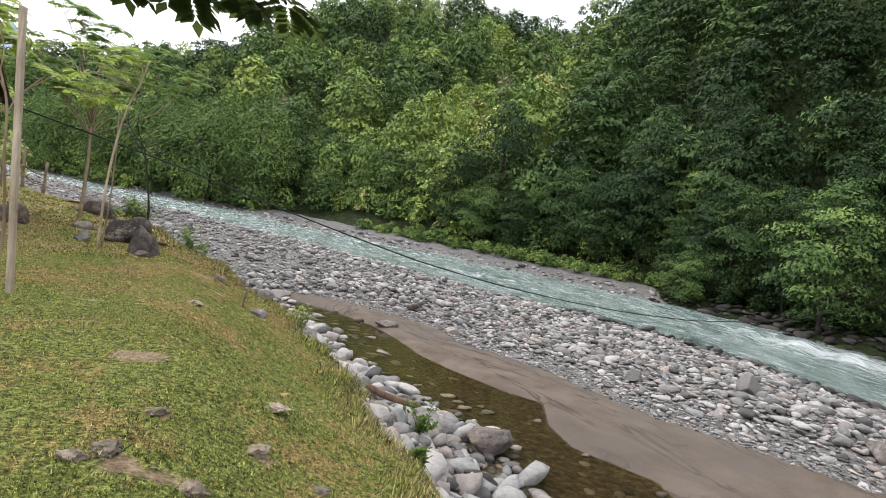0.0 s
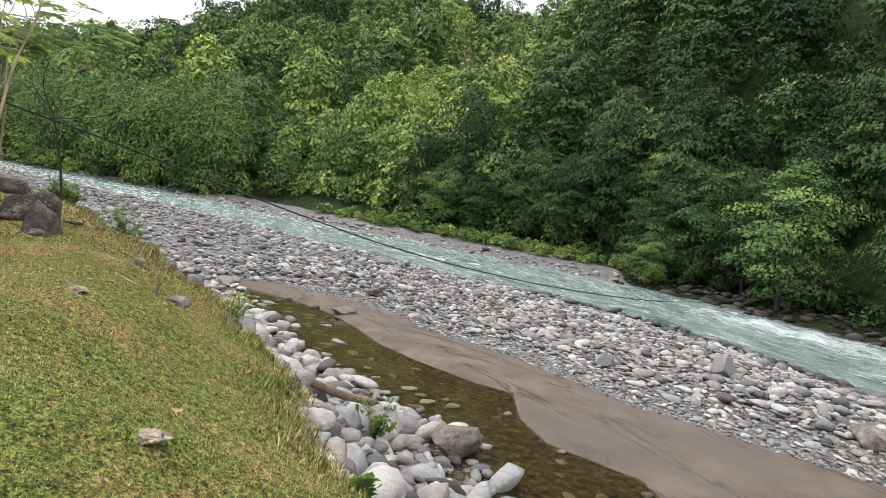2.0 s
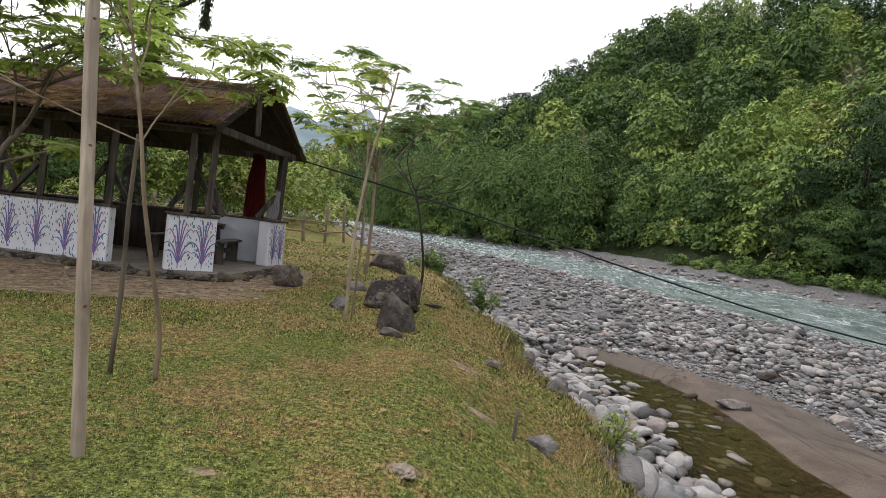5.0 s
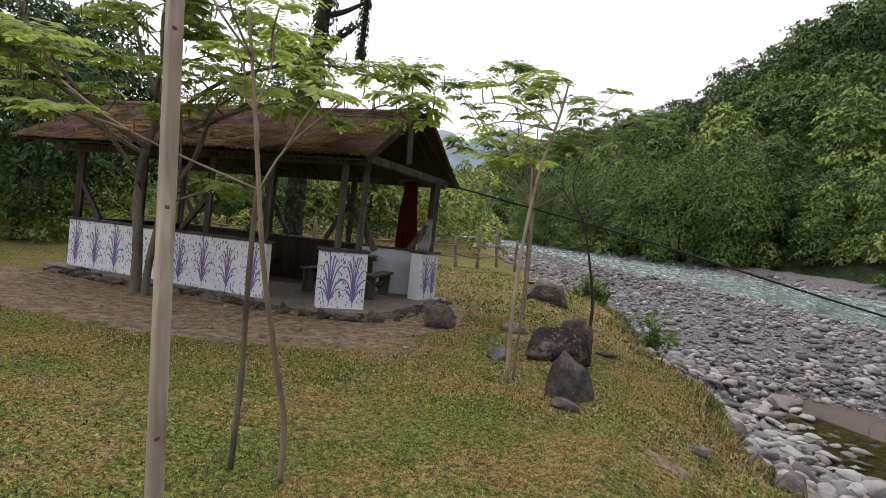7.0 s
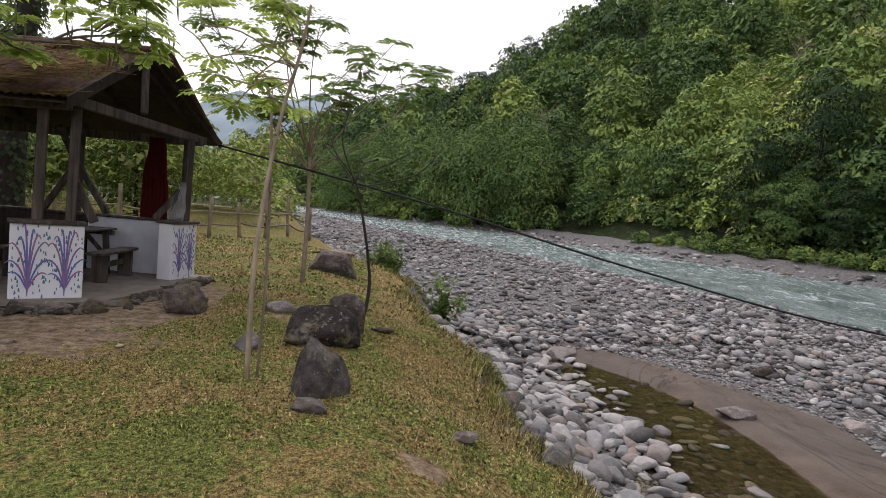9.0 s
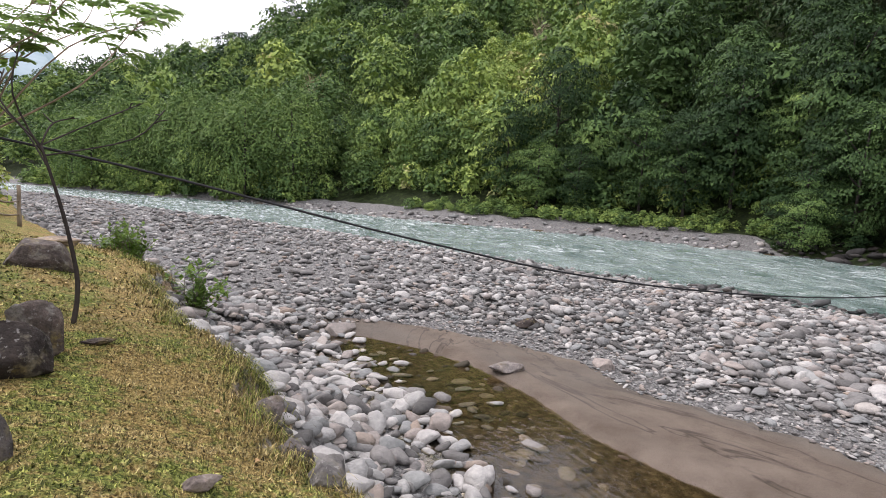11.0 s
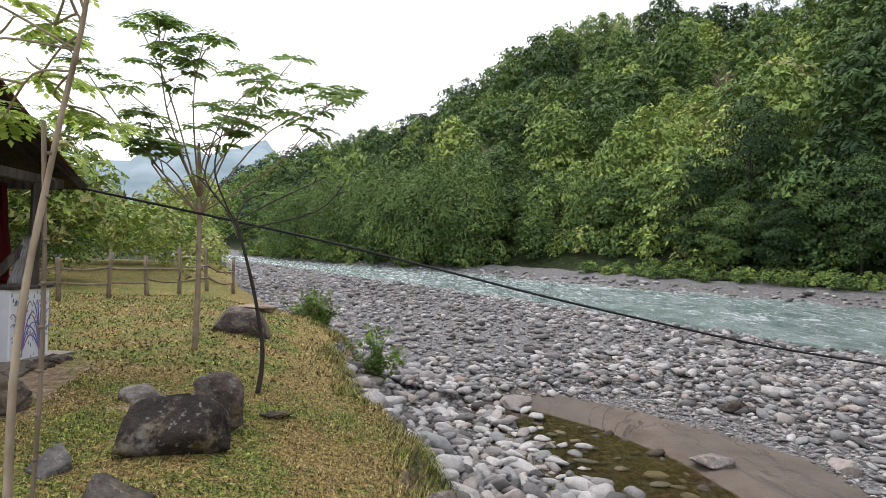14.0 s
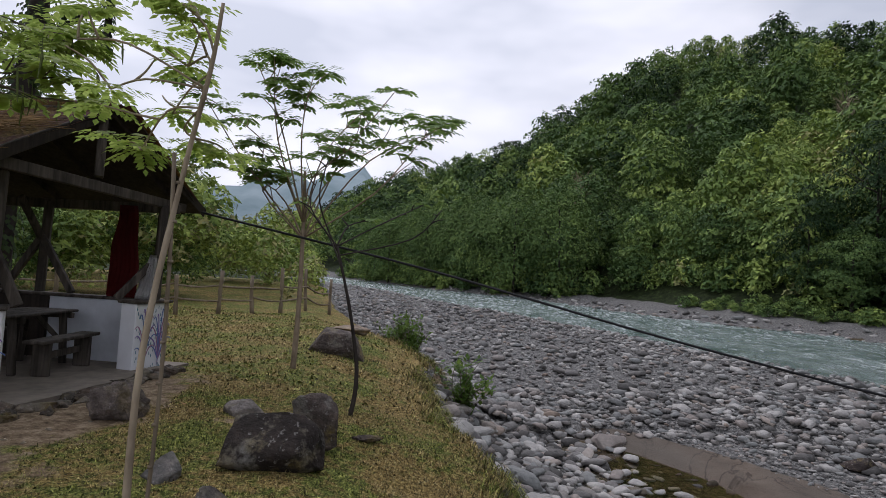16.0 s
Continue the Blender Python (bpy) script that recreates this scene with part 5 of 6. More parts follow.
picnic_table(pose(-4.35, 15.0, FLOOR_Z, 0, 0, 96), 1.5, "weathered wooden picnic table with crossed braces")
bench(pose(-3.72, 15.02, FLOOR_Z, 0, 0, 96), 1.3)
bench(pose(-5.0, 14.98, FLOOR_Z, 0, 0, 96), 1.3)
picnic_table(pose(-7.6, 14.9, FLOOR_Z, 0, 0, 4), 2.4, "long dark wooden picnic table")
bench(pose(-7.6, 14.25, FLOOR_Z, 0, 0, 4), 2.2)
bench(pose(-7.6, 15.55, FLOOR_Z, 0, 0, 4), 2.2)

# rubble shoring up the slab
for _k in range(180):
    _u = (_k % 90) / 89
    _row = _k // 90
    if _u < 0.62:
        _x, _y = -9.6 + (_u / 0.62) * 5.9, 13.02 - 0.5 * (_u / 0.62)
    elif _u < 0.78:
        _q = (_u - 0.62) / 0.16
        _x, _y = -3.7 + 0.95 * _q, 12.5 + 0.55 * _q
    else:
        _q = (_u - 0.78) / 0.22
        _x, _y = -2.72 + 0.15 * _q, 13.1 + 2.6 * _q
    _s = 0.15 + 0.14 * ((_k * 37) % 10) / 10 - 0.05 * _row
    _y -= 0.12 * _row * (1 if _u < 0.78 else 0)
    _x += 0.12 * _row * (1 if _u >= 0.62 else 0)
    rock("footing_stone", _x + 0.05 * math.sin(_k * 5), _y + 0.06 * math.sin(_k * 3), (_s * 2.0, _s * 0.8, _s * 0.62), M["rubble"], "rough dark stone along the pavilion's footing", 70.0 + _k, _k * 31, 0.6, 0.36, category="stone", group="footing stones", crumb=0.15, level=3)

# ---- near trees ----


def frond(bm, base, d, length, g, droop=0.5, pairs=6, leaf=0.1):
    """A feathered leaf: paired leaflets along a drooping rib."""
    d = d.normalized()
    side = d.cross(Vector((0, 0, 1)))
    side = side.normalized() if side.length > 0.05 else Vector((1, 0, 0))
    p = Vector(base)
    step = length / pairs
    for k in range(pairs + 1):
        d = (d + Vector((0, 0, -droop / pairs))).normalized()
        p = p + d * step
        for s in ((-1, 1) if k < pairs else (0,)):
            a = (side * s * 0.9 + d * (0.55 if s else 1.0) + Vector((0, 0, -0.22 + g.uniform(-0.15, 0.15)))).normalized()
            l = leaf * g.uniform(0.8, 1.2) * (0.7 + 0.6 * math.sin(math.pi * (k + 1) / (pairs + 2)))
            w = a.cross(Vector((0, 0, 1)).lerp(d, 0.3)).normalized() * l * 0.3
            up = Vector((0, 0, l * 0.05))
            v = [bm.verts.new(q) for q in (p, p + a * l * 0.45 + w + up, p + a * l, p + a * l * 0.45 - w + up)]
            bm.faces.new(v)


def spray(bm, tip, d, g, n=7, length=0.34, leaf=0.1, droop=0.6):
    """A whorl of feathered leaves at a twig's end."""
    for k in range(n):
        a = 2 * math.pi * (k + g.uniform(-0.3, 0.3)) / n
        out = Vector((math.cos(a), math.sin(a), g.uniform(0.0, 0.55))) + d * 0.35
        frond(bm, tip, out, length * g.uniform(0.7, 1.15), g, droop, 6, leaf)


def branch(bm, a, b, r0, r1, g, bow=0.12, sides=6):
    a, b = Vector(a), Vector(b)
    mid = (a + b) / 2 + Vector((g.uniform(-1, 1), g.uniform(-1, 1), g.uniform(-0.3, 1))) * (b - a).length * bow
    pts = limb([a, mid, b], 4)
    tube(bm, pts, taper(len(pts), r0, r1), sides)
    return pts


def young_tree(name, stem, stem_r, limbs, mats, label, seed, leaf=0.1, length=0.34, twigs=(3, 5), whorl=7, bare=0.0, group="", boughs=()):
    """stem: points of the trunk; limbs: where the main limbs end, each from its place (0..1) along the stem."""
    g = random.Random(seed)
    base = Vector(stem[0])
    t = empty(name, Matrix.Translation(base), label, "tree", group)
    wood, leaves = bmesh.new(), bmesh.new()
    line = limb([Vector(p) - base for p in stem], 5)
    tube(wood, line, taper(len(line), stem_r, stem_r * 0.45), 9, 0.15)
    lines = []
    for b in boughs:
        b = limb([Vector(p) - base for p in b], 5)
        lines.append(b)
        part("bough", tube(bmesh.new(), b, taper(len(b), stem_r * 0.42, 0.012), 7, 0.15), mats[0], t, smooth=True)
    for at_, end in limbs:
        limbs_bm = bmesh.new()
        src, u = (lines[at_[0]], at_[1]) if isinstance(at_, tuple) else (line, at_)
        start = src[min(len(src) - 1, int(u * (len(src) - 1)))]
        end = Vector(end) - base
        pts = branch(limbs_bm, start, end, 0.016 if boughs else stem_r * 0.33, 0.007, g, 0.16)
        tips = [(pts[-1], pts[-1] - pts[-3])]
        for k in range(g.randint(*twigs)):
            p = pts[g.randint(len(pts) // 2, len(pts) - 1)]
            d = (pts[-1] - pts[0]).normalized() * 0.5 + Vector((g.uniform(-1, 1), g.uniform(-1, 1), g.uniform(-0.2, 0.8)))
            e = p + d.normalized() * g.uniform(0.25, 0.6) * (length / 0.34)
            q = branch(limbs_bm, p, e, 0.010, 0.005, g, 0.1, 5)
            tips.append((e, q[-1] - q[-3]))
        for p, d in tips:
            if g.random() >= bare:
                spray(leaves, p, d.normalized(), g, whorl, length, leaf)
        part("branch", limbs_bm, mats[0], t, smooth=True)
    part("trunk", wood, mats[0], t, smooth=True)
    part("crown", leaves, mats[1], t)
    return t


young_tree("walnut_tree", [(-1.11, 16.7, 0.0), (-1.1, 16.75, 1.1), (-1.16, 16.88, 2.42), (-1.2, 16.9, 3.3)], 0.05,
           [(0.66, (0.95, 17.0, 4.1)), (0.66, (0.3, 16.3, 4.5)), (0.72, (-0.3, 17.2, 4.5)), (0.72, (-1.05, 16.5, 4.8)), (0.7, (-2.15, 16.9, 5.1)), (0.66, (-2.9, 16.3, 4.6)), (0.66, (-2.0, 17.1, 3.75)), (0.7, (-0.25, 16.2, 3.6)), (0.72, (-1.6, 16.2, 4.95)), (0.66, (-2.8, 16.9, 3.4)), (0.6, (-1.75, 16.4, 3.0)), (0.66, (0.75, 16.3, 3.75)), (0.7, (0.1, 17.1, 3.9)), (0.7, (-2.5, 16.6, 4.2))],
           (M["midbark"], M["dimleaf"]), "young tree with a brown trunk and spreading feathered leaves", 11, leaf=0.1, length=0.30, twigs=(3, 5), whorl=6)
young_tree("sapling", [(-0.27, 10.86, 0.0), (-0.285, 10.92, 1.1), (-0.2, 11.06, 2.2), (-0.02, 10.95, 2.85), (0.06, 10.88, 3.25)], 0.024,
           [(0.7, (-0.95, 11.4, 2.85)), (0.7, (-0.6, 11.6, 2.75)), (0.72, (-0.85, 10.9, 3.0)), (0.68, (-0.5, 11.9, 2.6)), (0.75, (-0.35, 11.3, 3.0)), (0.68, (-0.75, 11.5, 2.45)), (0.8, (-0.15, 10.8, 3.2))],
           (M["palebark"], M["bigleaf"]), "slender pale sapling tied to a stake, with bright leaves", 21, leaf=0.066, length=0.22, twigs=(1, 3), whorl=6, bare=0.25, group="saplings on the lawn")
_t = empty("tree_stake", Matrix.Translation((-0.225, 10.98, 0)), "thin pale bamboo stake propping the sapling", "stake")
_bm = bmesh.new()
_pts = [(0.0, 0.0, -0.1), (0.02, 0.03, 0.8), (0.0, 0.06, 1.6), (-0.04, 0.08, 2.35)]
tube(_bm, limb(_pts, 3), 0.013, 8)
for _k in range(9):
    _z = 0.15 + 0.25 * _k
    tube(_bm, [(0.01, 0.03 * _z, _z), (0.01, 0.03 * _z, _z + 0.018)], 0.016, 8)
part("shaft", _bm, M["stakewood"], _t, smooth=True)
young_tree("bare_sapling", [(0.35, 14.25, 0.0), (0.4, 14.2, 0.5), (0.3, 14.1, 1.2), (0.13, 13.95, 1.95)], 0.03,
           [(1.0, (-0.28, 14.4, 2.75)), (1.0, (0.45, 14.3, 2.3)), (1.0, (0.95, 14.8, 2.55)), (0.95, (0.0, 13.8, 2.9)), (0.95, (1.25, 14.6, 2.5)), (0.9, (-0.5, 14.6, 2.5))],
           (M["darkbark"], M["dimleaf"]), "thin dark sapling with nearly bare twigs", 31, leaf=0.045, length=0.1, twigs=(1, 3), whorl=4, bare=0.72, group="saplings on the lawn")
young_tree("sapling", [(-1.03, 7.74, -0.05), (-0.99, 7.66, 0.35), (-0.995, 7.52, 0.75), (-1.035, 7.38, 1.3), (-1.06, 7.3, 1.78), (-1.2, 7.4, 2.2), (-1.34, 7.47, 2.7)], 0.02,
           [(0.66, (-2.3, 7.15, 2.2)), (0.66, (-0.72, 7.5, 2.2)), (0.8, (-1.5, 7.9, 2.6)), (0.9, (-1.3, 7.2, 2.95)), (0.72, (-1.75, 7.7, 2.45)), (0.9, (-1.7, 7.6, 2.9))],
           (M["midbark"], M["bigleaf"]), "slender forked sapling with bright green leaves", 41, leaf=0.07, length=0.22, twigs=(1, 2), whorl=5, bare=0.35, group="saplings on the lawn")
_t = empty("tree_stake", Matrix.Translation((-1.37, 7.71, 0)), "thin dark crooked stake beside the sapling", "stake")
_bm = bmesh.new()
tube(_bm, limb([(0, 0, -0.1), (0.08, -0.08, 0.6), (0.14, -0.18, 1.2), (0.22, -0.28, 1.75)], 3), taper(10, 0.02, 0.013), 7, 0.2)
part("shaft", _bm, M["bark"], _t, smooth=True)
_t = empty("wooden_pole", Matrix.Translation((-0.62, 6.33, 0)), "tall pale squared wooden pole standing in the lawn", "pole")
part("shaft", bar(bmesh.new(), (-0.012, 0, -0.15), (-0.262, 0.12, 2.62), 0.052, 0.052, 0.005), M["pole"], _t)
for _z in (0.75, 1.56, 2.2):
    part("nail", box(bmesh.new(), (0.008, 0.02, 0.012), Matrix.Translation((-0.09 * _z + 0.012, 0.043 * _z - 0.03, _z)), 0.002), M["rust"], _t)

# broad tree leaning over the pavilion
PAV_BOUGHS = [[(-6.6, 12.15, 2.5), (-5.5, 11.9, 2.75), (-4.4, 12.0, 3.15), (-3.3, 12.2, 3.05), (-2.7, 12.4, 3.2)],
              [(-6.6, 12.15, 2.7), (-5.6, 12.5, 3.6), (-4.3, 12.9, 4.0), (-3.0, 13.3, 3.9)],
              [(-6.75, 12.1, 1.9), (-7.4, 11.6, 3.0), (-8.3, 11.2, 4.2), (-8.7, 11.0, 5.6)],
              [(-6.55, 12.2, 3.6), (-6.5, 12.1, 4.7), (-5.8, 12.1, 5.6), (-5.2, 12.1, 6.6)],
              [(-6.7, 12.1, 2.3), (-7.8, 11.9, 2.8), (-9.0, 11.7, 3.3), (-10.3, 11.9, 3.5)],
              [(-6.6, 12.15, 3.2), (-7.3, 12.3, 4.4), (-7.6, 12.2, 5.6), (-8.2, 12.4, 6.8)],
              [(-6.6, 12.15, 2.9), (-6.0, 11.6, 3.6), (-5.3, 11.3, 4.4), (-4.6, 11.4, 5.1)],
              [(-6.65, 12.1, 2.4), (-7.2, 11.2, 3.0), (-7.6, 10.4, 3.5), (-8.4, 9.9, 4.1)]]
_g = random.Random(61)
PAV_LIMBS = []
for _k, _b in enumerate(PAV_BOUGHS):
    for _q in range((13, 11, 10, 9, 9, 9, 9, 8)[_k]):
        _u = 0.28 + 0.72 * (_q + _g.random()) / (13, 11, 10, 9, 9, 9, 9, 8)[_k]
        _f = min(_u, 0.999) * (len(_b) - 1)
        _p = Vector(_b[int(_f)]).lerp(Vector(_b[int(_f) + 1]), _f % 1)
        _a = _g.uniform(0, 6.3)
        _l = _g.uniform(0.35, 0.95)
        _e = _p + Vector((math.cos(_a) * _l, math.sin(_a) * _l * 0.8, _g.uniform(-0.25, 0.5) * _l + 0.05))
        if 12.6 < _e.y:
            _e.z = max(_e.z, 2.85 + 0.52 * (_e.y - 12.6))
        PAV_LIMBS.append(((_k, _u), _e[:]))
young_tree("walnut_tree", [(-6.72, 12.15, -0.1), (-6.68, 12.1, 0.8), (-6.78, 12.1, 1.9), (-6.6, 12.15, 2.8), (-6.5, 12.3, 4.0)], 0.095,
           PAV_LIMBS, (M["bark"], M["bigleaf"]), "broad walnut tree with pale trunk leaning over the pavilion roof", 51, leaf=0.1, length=0.27, twigs=(2, 4), whorl=5, bare=0.2, boughs=PAV_BOUGHS)
young_tree("walnut_tree", [(-6.42, 12.05, -0.1), (-6.3, 12.0, 0.8), (-6.05, 12.0, 1.7), (-5.7, 12.1, 2.3), (-5.3, 11.9, 3.0)], 0.065,
           [(0.7, (-4.6, 11.4, 3.3)), (0.9, (-3.9, 12.0, 3.6)), (0.6, (-5.6, 11.3, 3.4)), (1.0, (-4.2, 11.6, 4.0)), (0.45, (-5.0, 11.9, 1.9))],
           (M["bark"], M["bigleaf"]), "second leaning walnut stem beside the first", 52, leaf=0.1, length=0.3, twigs=(2, 4), whorl=5)
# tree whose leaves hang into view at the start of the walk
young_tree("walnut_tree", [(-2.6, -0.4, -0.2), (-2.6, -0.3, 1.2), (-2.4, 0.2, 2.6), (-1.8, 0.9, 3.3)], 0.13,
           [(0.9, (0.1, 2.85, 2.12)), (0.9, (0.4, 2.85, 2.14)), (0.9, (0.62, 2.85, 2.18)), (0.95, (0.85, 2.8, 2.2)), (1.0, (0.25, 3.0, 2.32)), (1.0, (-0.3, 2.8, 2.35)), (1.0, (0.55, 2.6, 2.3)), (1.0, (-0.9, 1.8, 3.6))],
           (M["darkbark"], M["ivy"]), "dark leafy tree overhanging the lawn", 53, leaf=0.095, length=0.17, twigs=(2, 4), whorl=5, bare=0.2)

# hanging catkins
_bm = bmesh.new()
_g = random.Random(8)
for _k in range(260):
    _a, _e = PAV_LIMBS[_g.randrange(len(PAV_LIMBS))]
    _p = Vector(_e) + Vector((_g.gauss(0, 0.45), _g.gauss(0, 0.35), _g.uniform(-0.2, 0.15)))
    _l = _g.uniform(0.12, 0.32)
    tube(_bm, [_p, _p + Vector((0.01, 0, -_l * 0.5)), _p + Vector((_g.uniform(-0.03, 0.03), 0.01, -_l))], [0.006, 0.012, 0.004], 5)
tagged(new("catkins", mesh_from("catkins", _bm, M["catkin"])), "hanging green catkins of the walnut tree", "catkins", kind="stuff")

# ivy-covered trunk behind the pavilion
_t = empty("ivy_tree", Matrix.Translation((-8.3, 19.1, 0.0)), "tall bare tree trunk wrapped in dark ivy", "tree")
_g = random.Random(3)
_bm = bmesh.new()
_line = limb([(0, 0, -0.2), (0.05, 0, 3), (0.25, 0.1, 6), (0.5, 0.1, 9.5)], 5)
tube(_bm, _line, taper(len(_line), 0.3, 0.16), 9, 0.2)
for _a, _b in (((0.25, 0.1, 6.0), (1.35, 0.15, 6.9)), ((0.3, 0.1, 7.2), (1.6, 0.0, 7.5)), ((0.2, 0.1, 5.4), (-1.2, 0.3, 6.6)), ((0.4, 0.1, 8.2), (-0.8, -0.2, 9.4)), ((0.4, 0.1, 8.5), (1.5, 0.3, 10.0))):
    branch(_bm, _a, _b, 0.1, 0.04, _g)
branch(_bm, (0.45, 0.1, 8.6), (0.85, 1.6, 9.3), 0.08, 0.06, _g, 0.05)
branch(_bm, (0.85, 1.6, 9.3), (0.78, 1.68, 6.5), 0.07, 0.09, _g, 0.03)
part("trunk", _bm, M["darkbark"], _t, smooth=True)
_lv, _lf = [], []
_n = 0
for _src, _cnt, _rad in ((_line, 1500, 0.36), (limb([(0.85, 1.6, 9.3), (0.8, 1.65, 8.0), (0.78, 1.68, 6.5)], 4), 420, 0.15), (limb([(0.25, 0.1, 6.2), (1.35, 0.15, 7.0)], 4), 160, 0.14)):
    for _k in range(_cnt):
        _q = _src[_g.randrange(len(_src) - 1)].lerp(_src[_g.randrange(len(_src))], 0.3)
        _i = _g.randrange(len(_src) - 1)
        _q = _src[_i].lerp(_src[_i + 1], _g.random())
        _a = _g.uniform(0, 6.3)
        _d = Vector((math.cos(_a), math.sin(_a), _g.uniform(-0.3, 0.5)))
        _c = _q + _d * _rad * _g.uniform(0.75, 1.25)
        _s = _g.uniform(0.05, 0.1)
        _u = _d.cross(Vector((0, 0, 1))).normalized() * _s
        _w = Vector((0, 0, -1)) * _s + _d * _s * 0.4
        _lv += [_c - _w * 0.6, _c + _u * 0.7, _c + _w, _c - _u * 0.7]
        _lf.append((_n, _n + 1, _n + 2, _n + 3))
        _n += 4
under(new("ivy_leaves", mesh_of("ivy_leaves", [v[:] for v in _lv], _lf, M["ivy"])), _t)

# ---- fence ----
fence = empty("fence", Matrix(), "rough rail fence of weathered posts", "fence")
_line = [(-13.5, 21.5), (-11.6, 22.2), (-9.8, 22.9), (-8.2, 23.5), (-6.9, 24.0), (-5.9, 24.6), (-5.2, 25.5), (-4.6, 26.4), (-4.1, 27.6), (-3.6, 29.0)]
_g = random.Random(14)
for _k, (_x, _y) in enumerate(_line):
    _z = ground_z(_x, _y)
    _h = _g.uniform(1.1, 1.6)
    _l = Vector((_g.uniform(-0.08, 0.08), _g.uniform(-0.06, 0.06), 0))
    part("post", tube(bmesh.new(), limb([(_x, _y, _z - 0.1), (_x + _l.x, _y, _z + _h * 0.5), (_x + _l.x * 1.4, _y + _l.y, _z + _h)], 2), taper(5, 0.07, 0.055), 7, 0.3), M["stakewood"], fence, smooth=True)
    if _k:
        _x0, _y0 = _line[_k - 1]
        for _r in (0.45, 0.85):
            part("rail", tube(bmesh.new(), limb([(_x0, _y0, ground_z(_x0, _y0) + _r + _g.uniform(-0.08, 0.08)), ((_x + _x0) / 2, (_y + _y0) / 2, _z + _r - 0.05), (_x, _y, _z + _r + _g.uniform(-0.08, 0.08))], 3), taper(7, 0.035, 0.028), 6, 0.2), M["stakewood"], fence, smooth=True)

# ---- hose across the river ----
HOSE_S = [0, 3.8, 7.3, 11, 14, 17.5, 21, 25, 29, 33, 40, 47.8]
HOSE_Z = [2.5, 1.78, 0.97, 0.22, -0.2, -0.52, -0.7, -0.74, -0.5, -0.05, 1.4, 4.0]
_bm = bmesh.new()
_A, _B = Vector((-2.78, 16.65, 2.45)), Vector((45.0, 17.9, 0))
_pts = []
for _k in range(61):
    _u = _k / 60
    _s = 47.8 * _u
    _pts.append((_A.x + (_B.x - _A.x) * _u, _A.y + (_B.y - _A.y) * _u, float(np.interp(_s, HOSE_S, HOSE_Z))))
_pts = [_pts[0]] + [tuple(0.25 * a + 0.5 * b + 0.25 * c for a, b, c in zip(*t)) for t in zip(_pts, _pts[1:], _pts[2:])] + [_pts[-1]]
tube(_bm, _pts, 0.02, 7)
tagged(new("hose", mesh_from("hose", _bm, M["cable"], True)), "thin black hose slung from the pavilion across the river", "hose")

# ---- small things on the bank ----
_bm = bmesh.new()
tube(_bm, limb([(3.2, 8.3, -1.1), (3.8, 8.5, -1.4), (4.5, 8.75, -1.72), (5.2, 9.03, -1.95)], 4), taper(13, 0.07, 0.055), 9, 0.25)
tagged(new("driftwood_log", mesh_from("driftwood_log", _bm, M["driftwood"], True)), "reddish driftwood log lying on the stony bank", "log")
_bm = bmesh.new()
_zs = ground_z(15.0, 13.54)
tube(_bm, limb([(14.9, 13.5, _zs + 0.05), (15.3, 13.6, _zs + 0.14), (15.7, 13.72, _zs + 0.3)], 3), taper(7, 0.035, 0.022), 7, 0.2)
tube(_bm, limb([(15.3, 13.6, _zs + 0.14), (15.4, 13.5, _zs + 0.3)], 3), taper(4, 0.02, 0.01), 6)
tagged(new("driftwood_branch", mesh_from("driftwood_branch", _bm, M["pole"], True)), "bleached forked branch lying on the gravel bar", "branch")
_bm = bmesh.new()
tube(_bm, limb([(1.74, 8.19, -0.7), (1.745, 8.21, -0.35), (1.76, 8.25, -0.06)], 3), taper(7, 0.018, 0.012), 6, 0.2)
tagged(new("stick", mesh_from("stick", _bm, M["bark"], True)), "short brown stick standing at the bank's edge", "stick")


def bush(name, x, y, h, n, size, label, seed, mat="shrub"):
    g = random.Random(seed)
    z = ground_z(x, y)
    t = empty(name, Matrix.Translation((x, y, z)), label, "shrub")
    lv, lf = [], []
    for k in range(n):
        a, r = g.uniform(0, 6.3), g.uniform(0.1, 0.6) * h
        e = Vector((math.cos(a) * r, math.sin(a) * r, h * g.uniform(0.35, 1.0)))
        wood = bmesh.new()
        pts = branch(wood, (0.02 * math.cos(a), 0.02 * math.sin(a), -0.05), e, 0.012, 0.004, g, 0.12, 5)
        part("stem", wood, M["bark"], t, smooth=True)
        for p in pts[2:]:
            for _ in range(4):
                p = p + Vector((g.uniform(-1, 1), g.uniform(-1, 1), g.uniform(-0.6, 0.6))) * size * 0.35
                d = Vector((g.uniform(-1, 1), g.uniform(-1, 1), g.uniform(-0.3, 0.9))).normalized()
                s = size * g.uniform(0.7, 1.3)
                w = d.cross(Vector((0, 0, 1))).normalized() * s * 0.32
                k0 = len(lv)
                lv += [p[:], (p + d * s * 0.5 + w)[:], (p + d * s)[:], (p + d * s * 0.5 - w)[:]]
                lf.append((k0, k0 + 1, k0 + 2, k0 + 3))
    under(new("leaves", mesh_of("leaves", lv, lf, M[mat])), t)
    return t


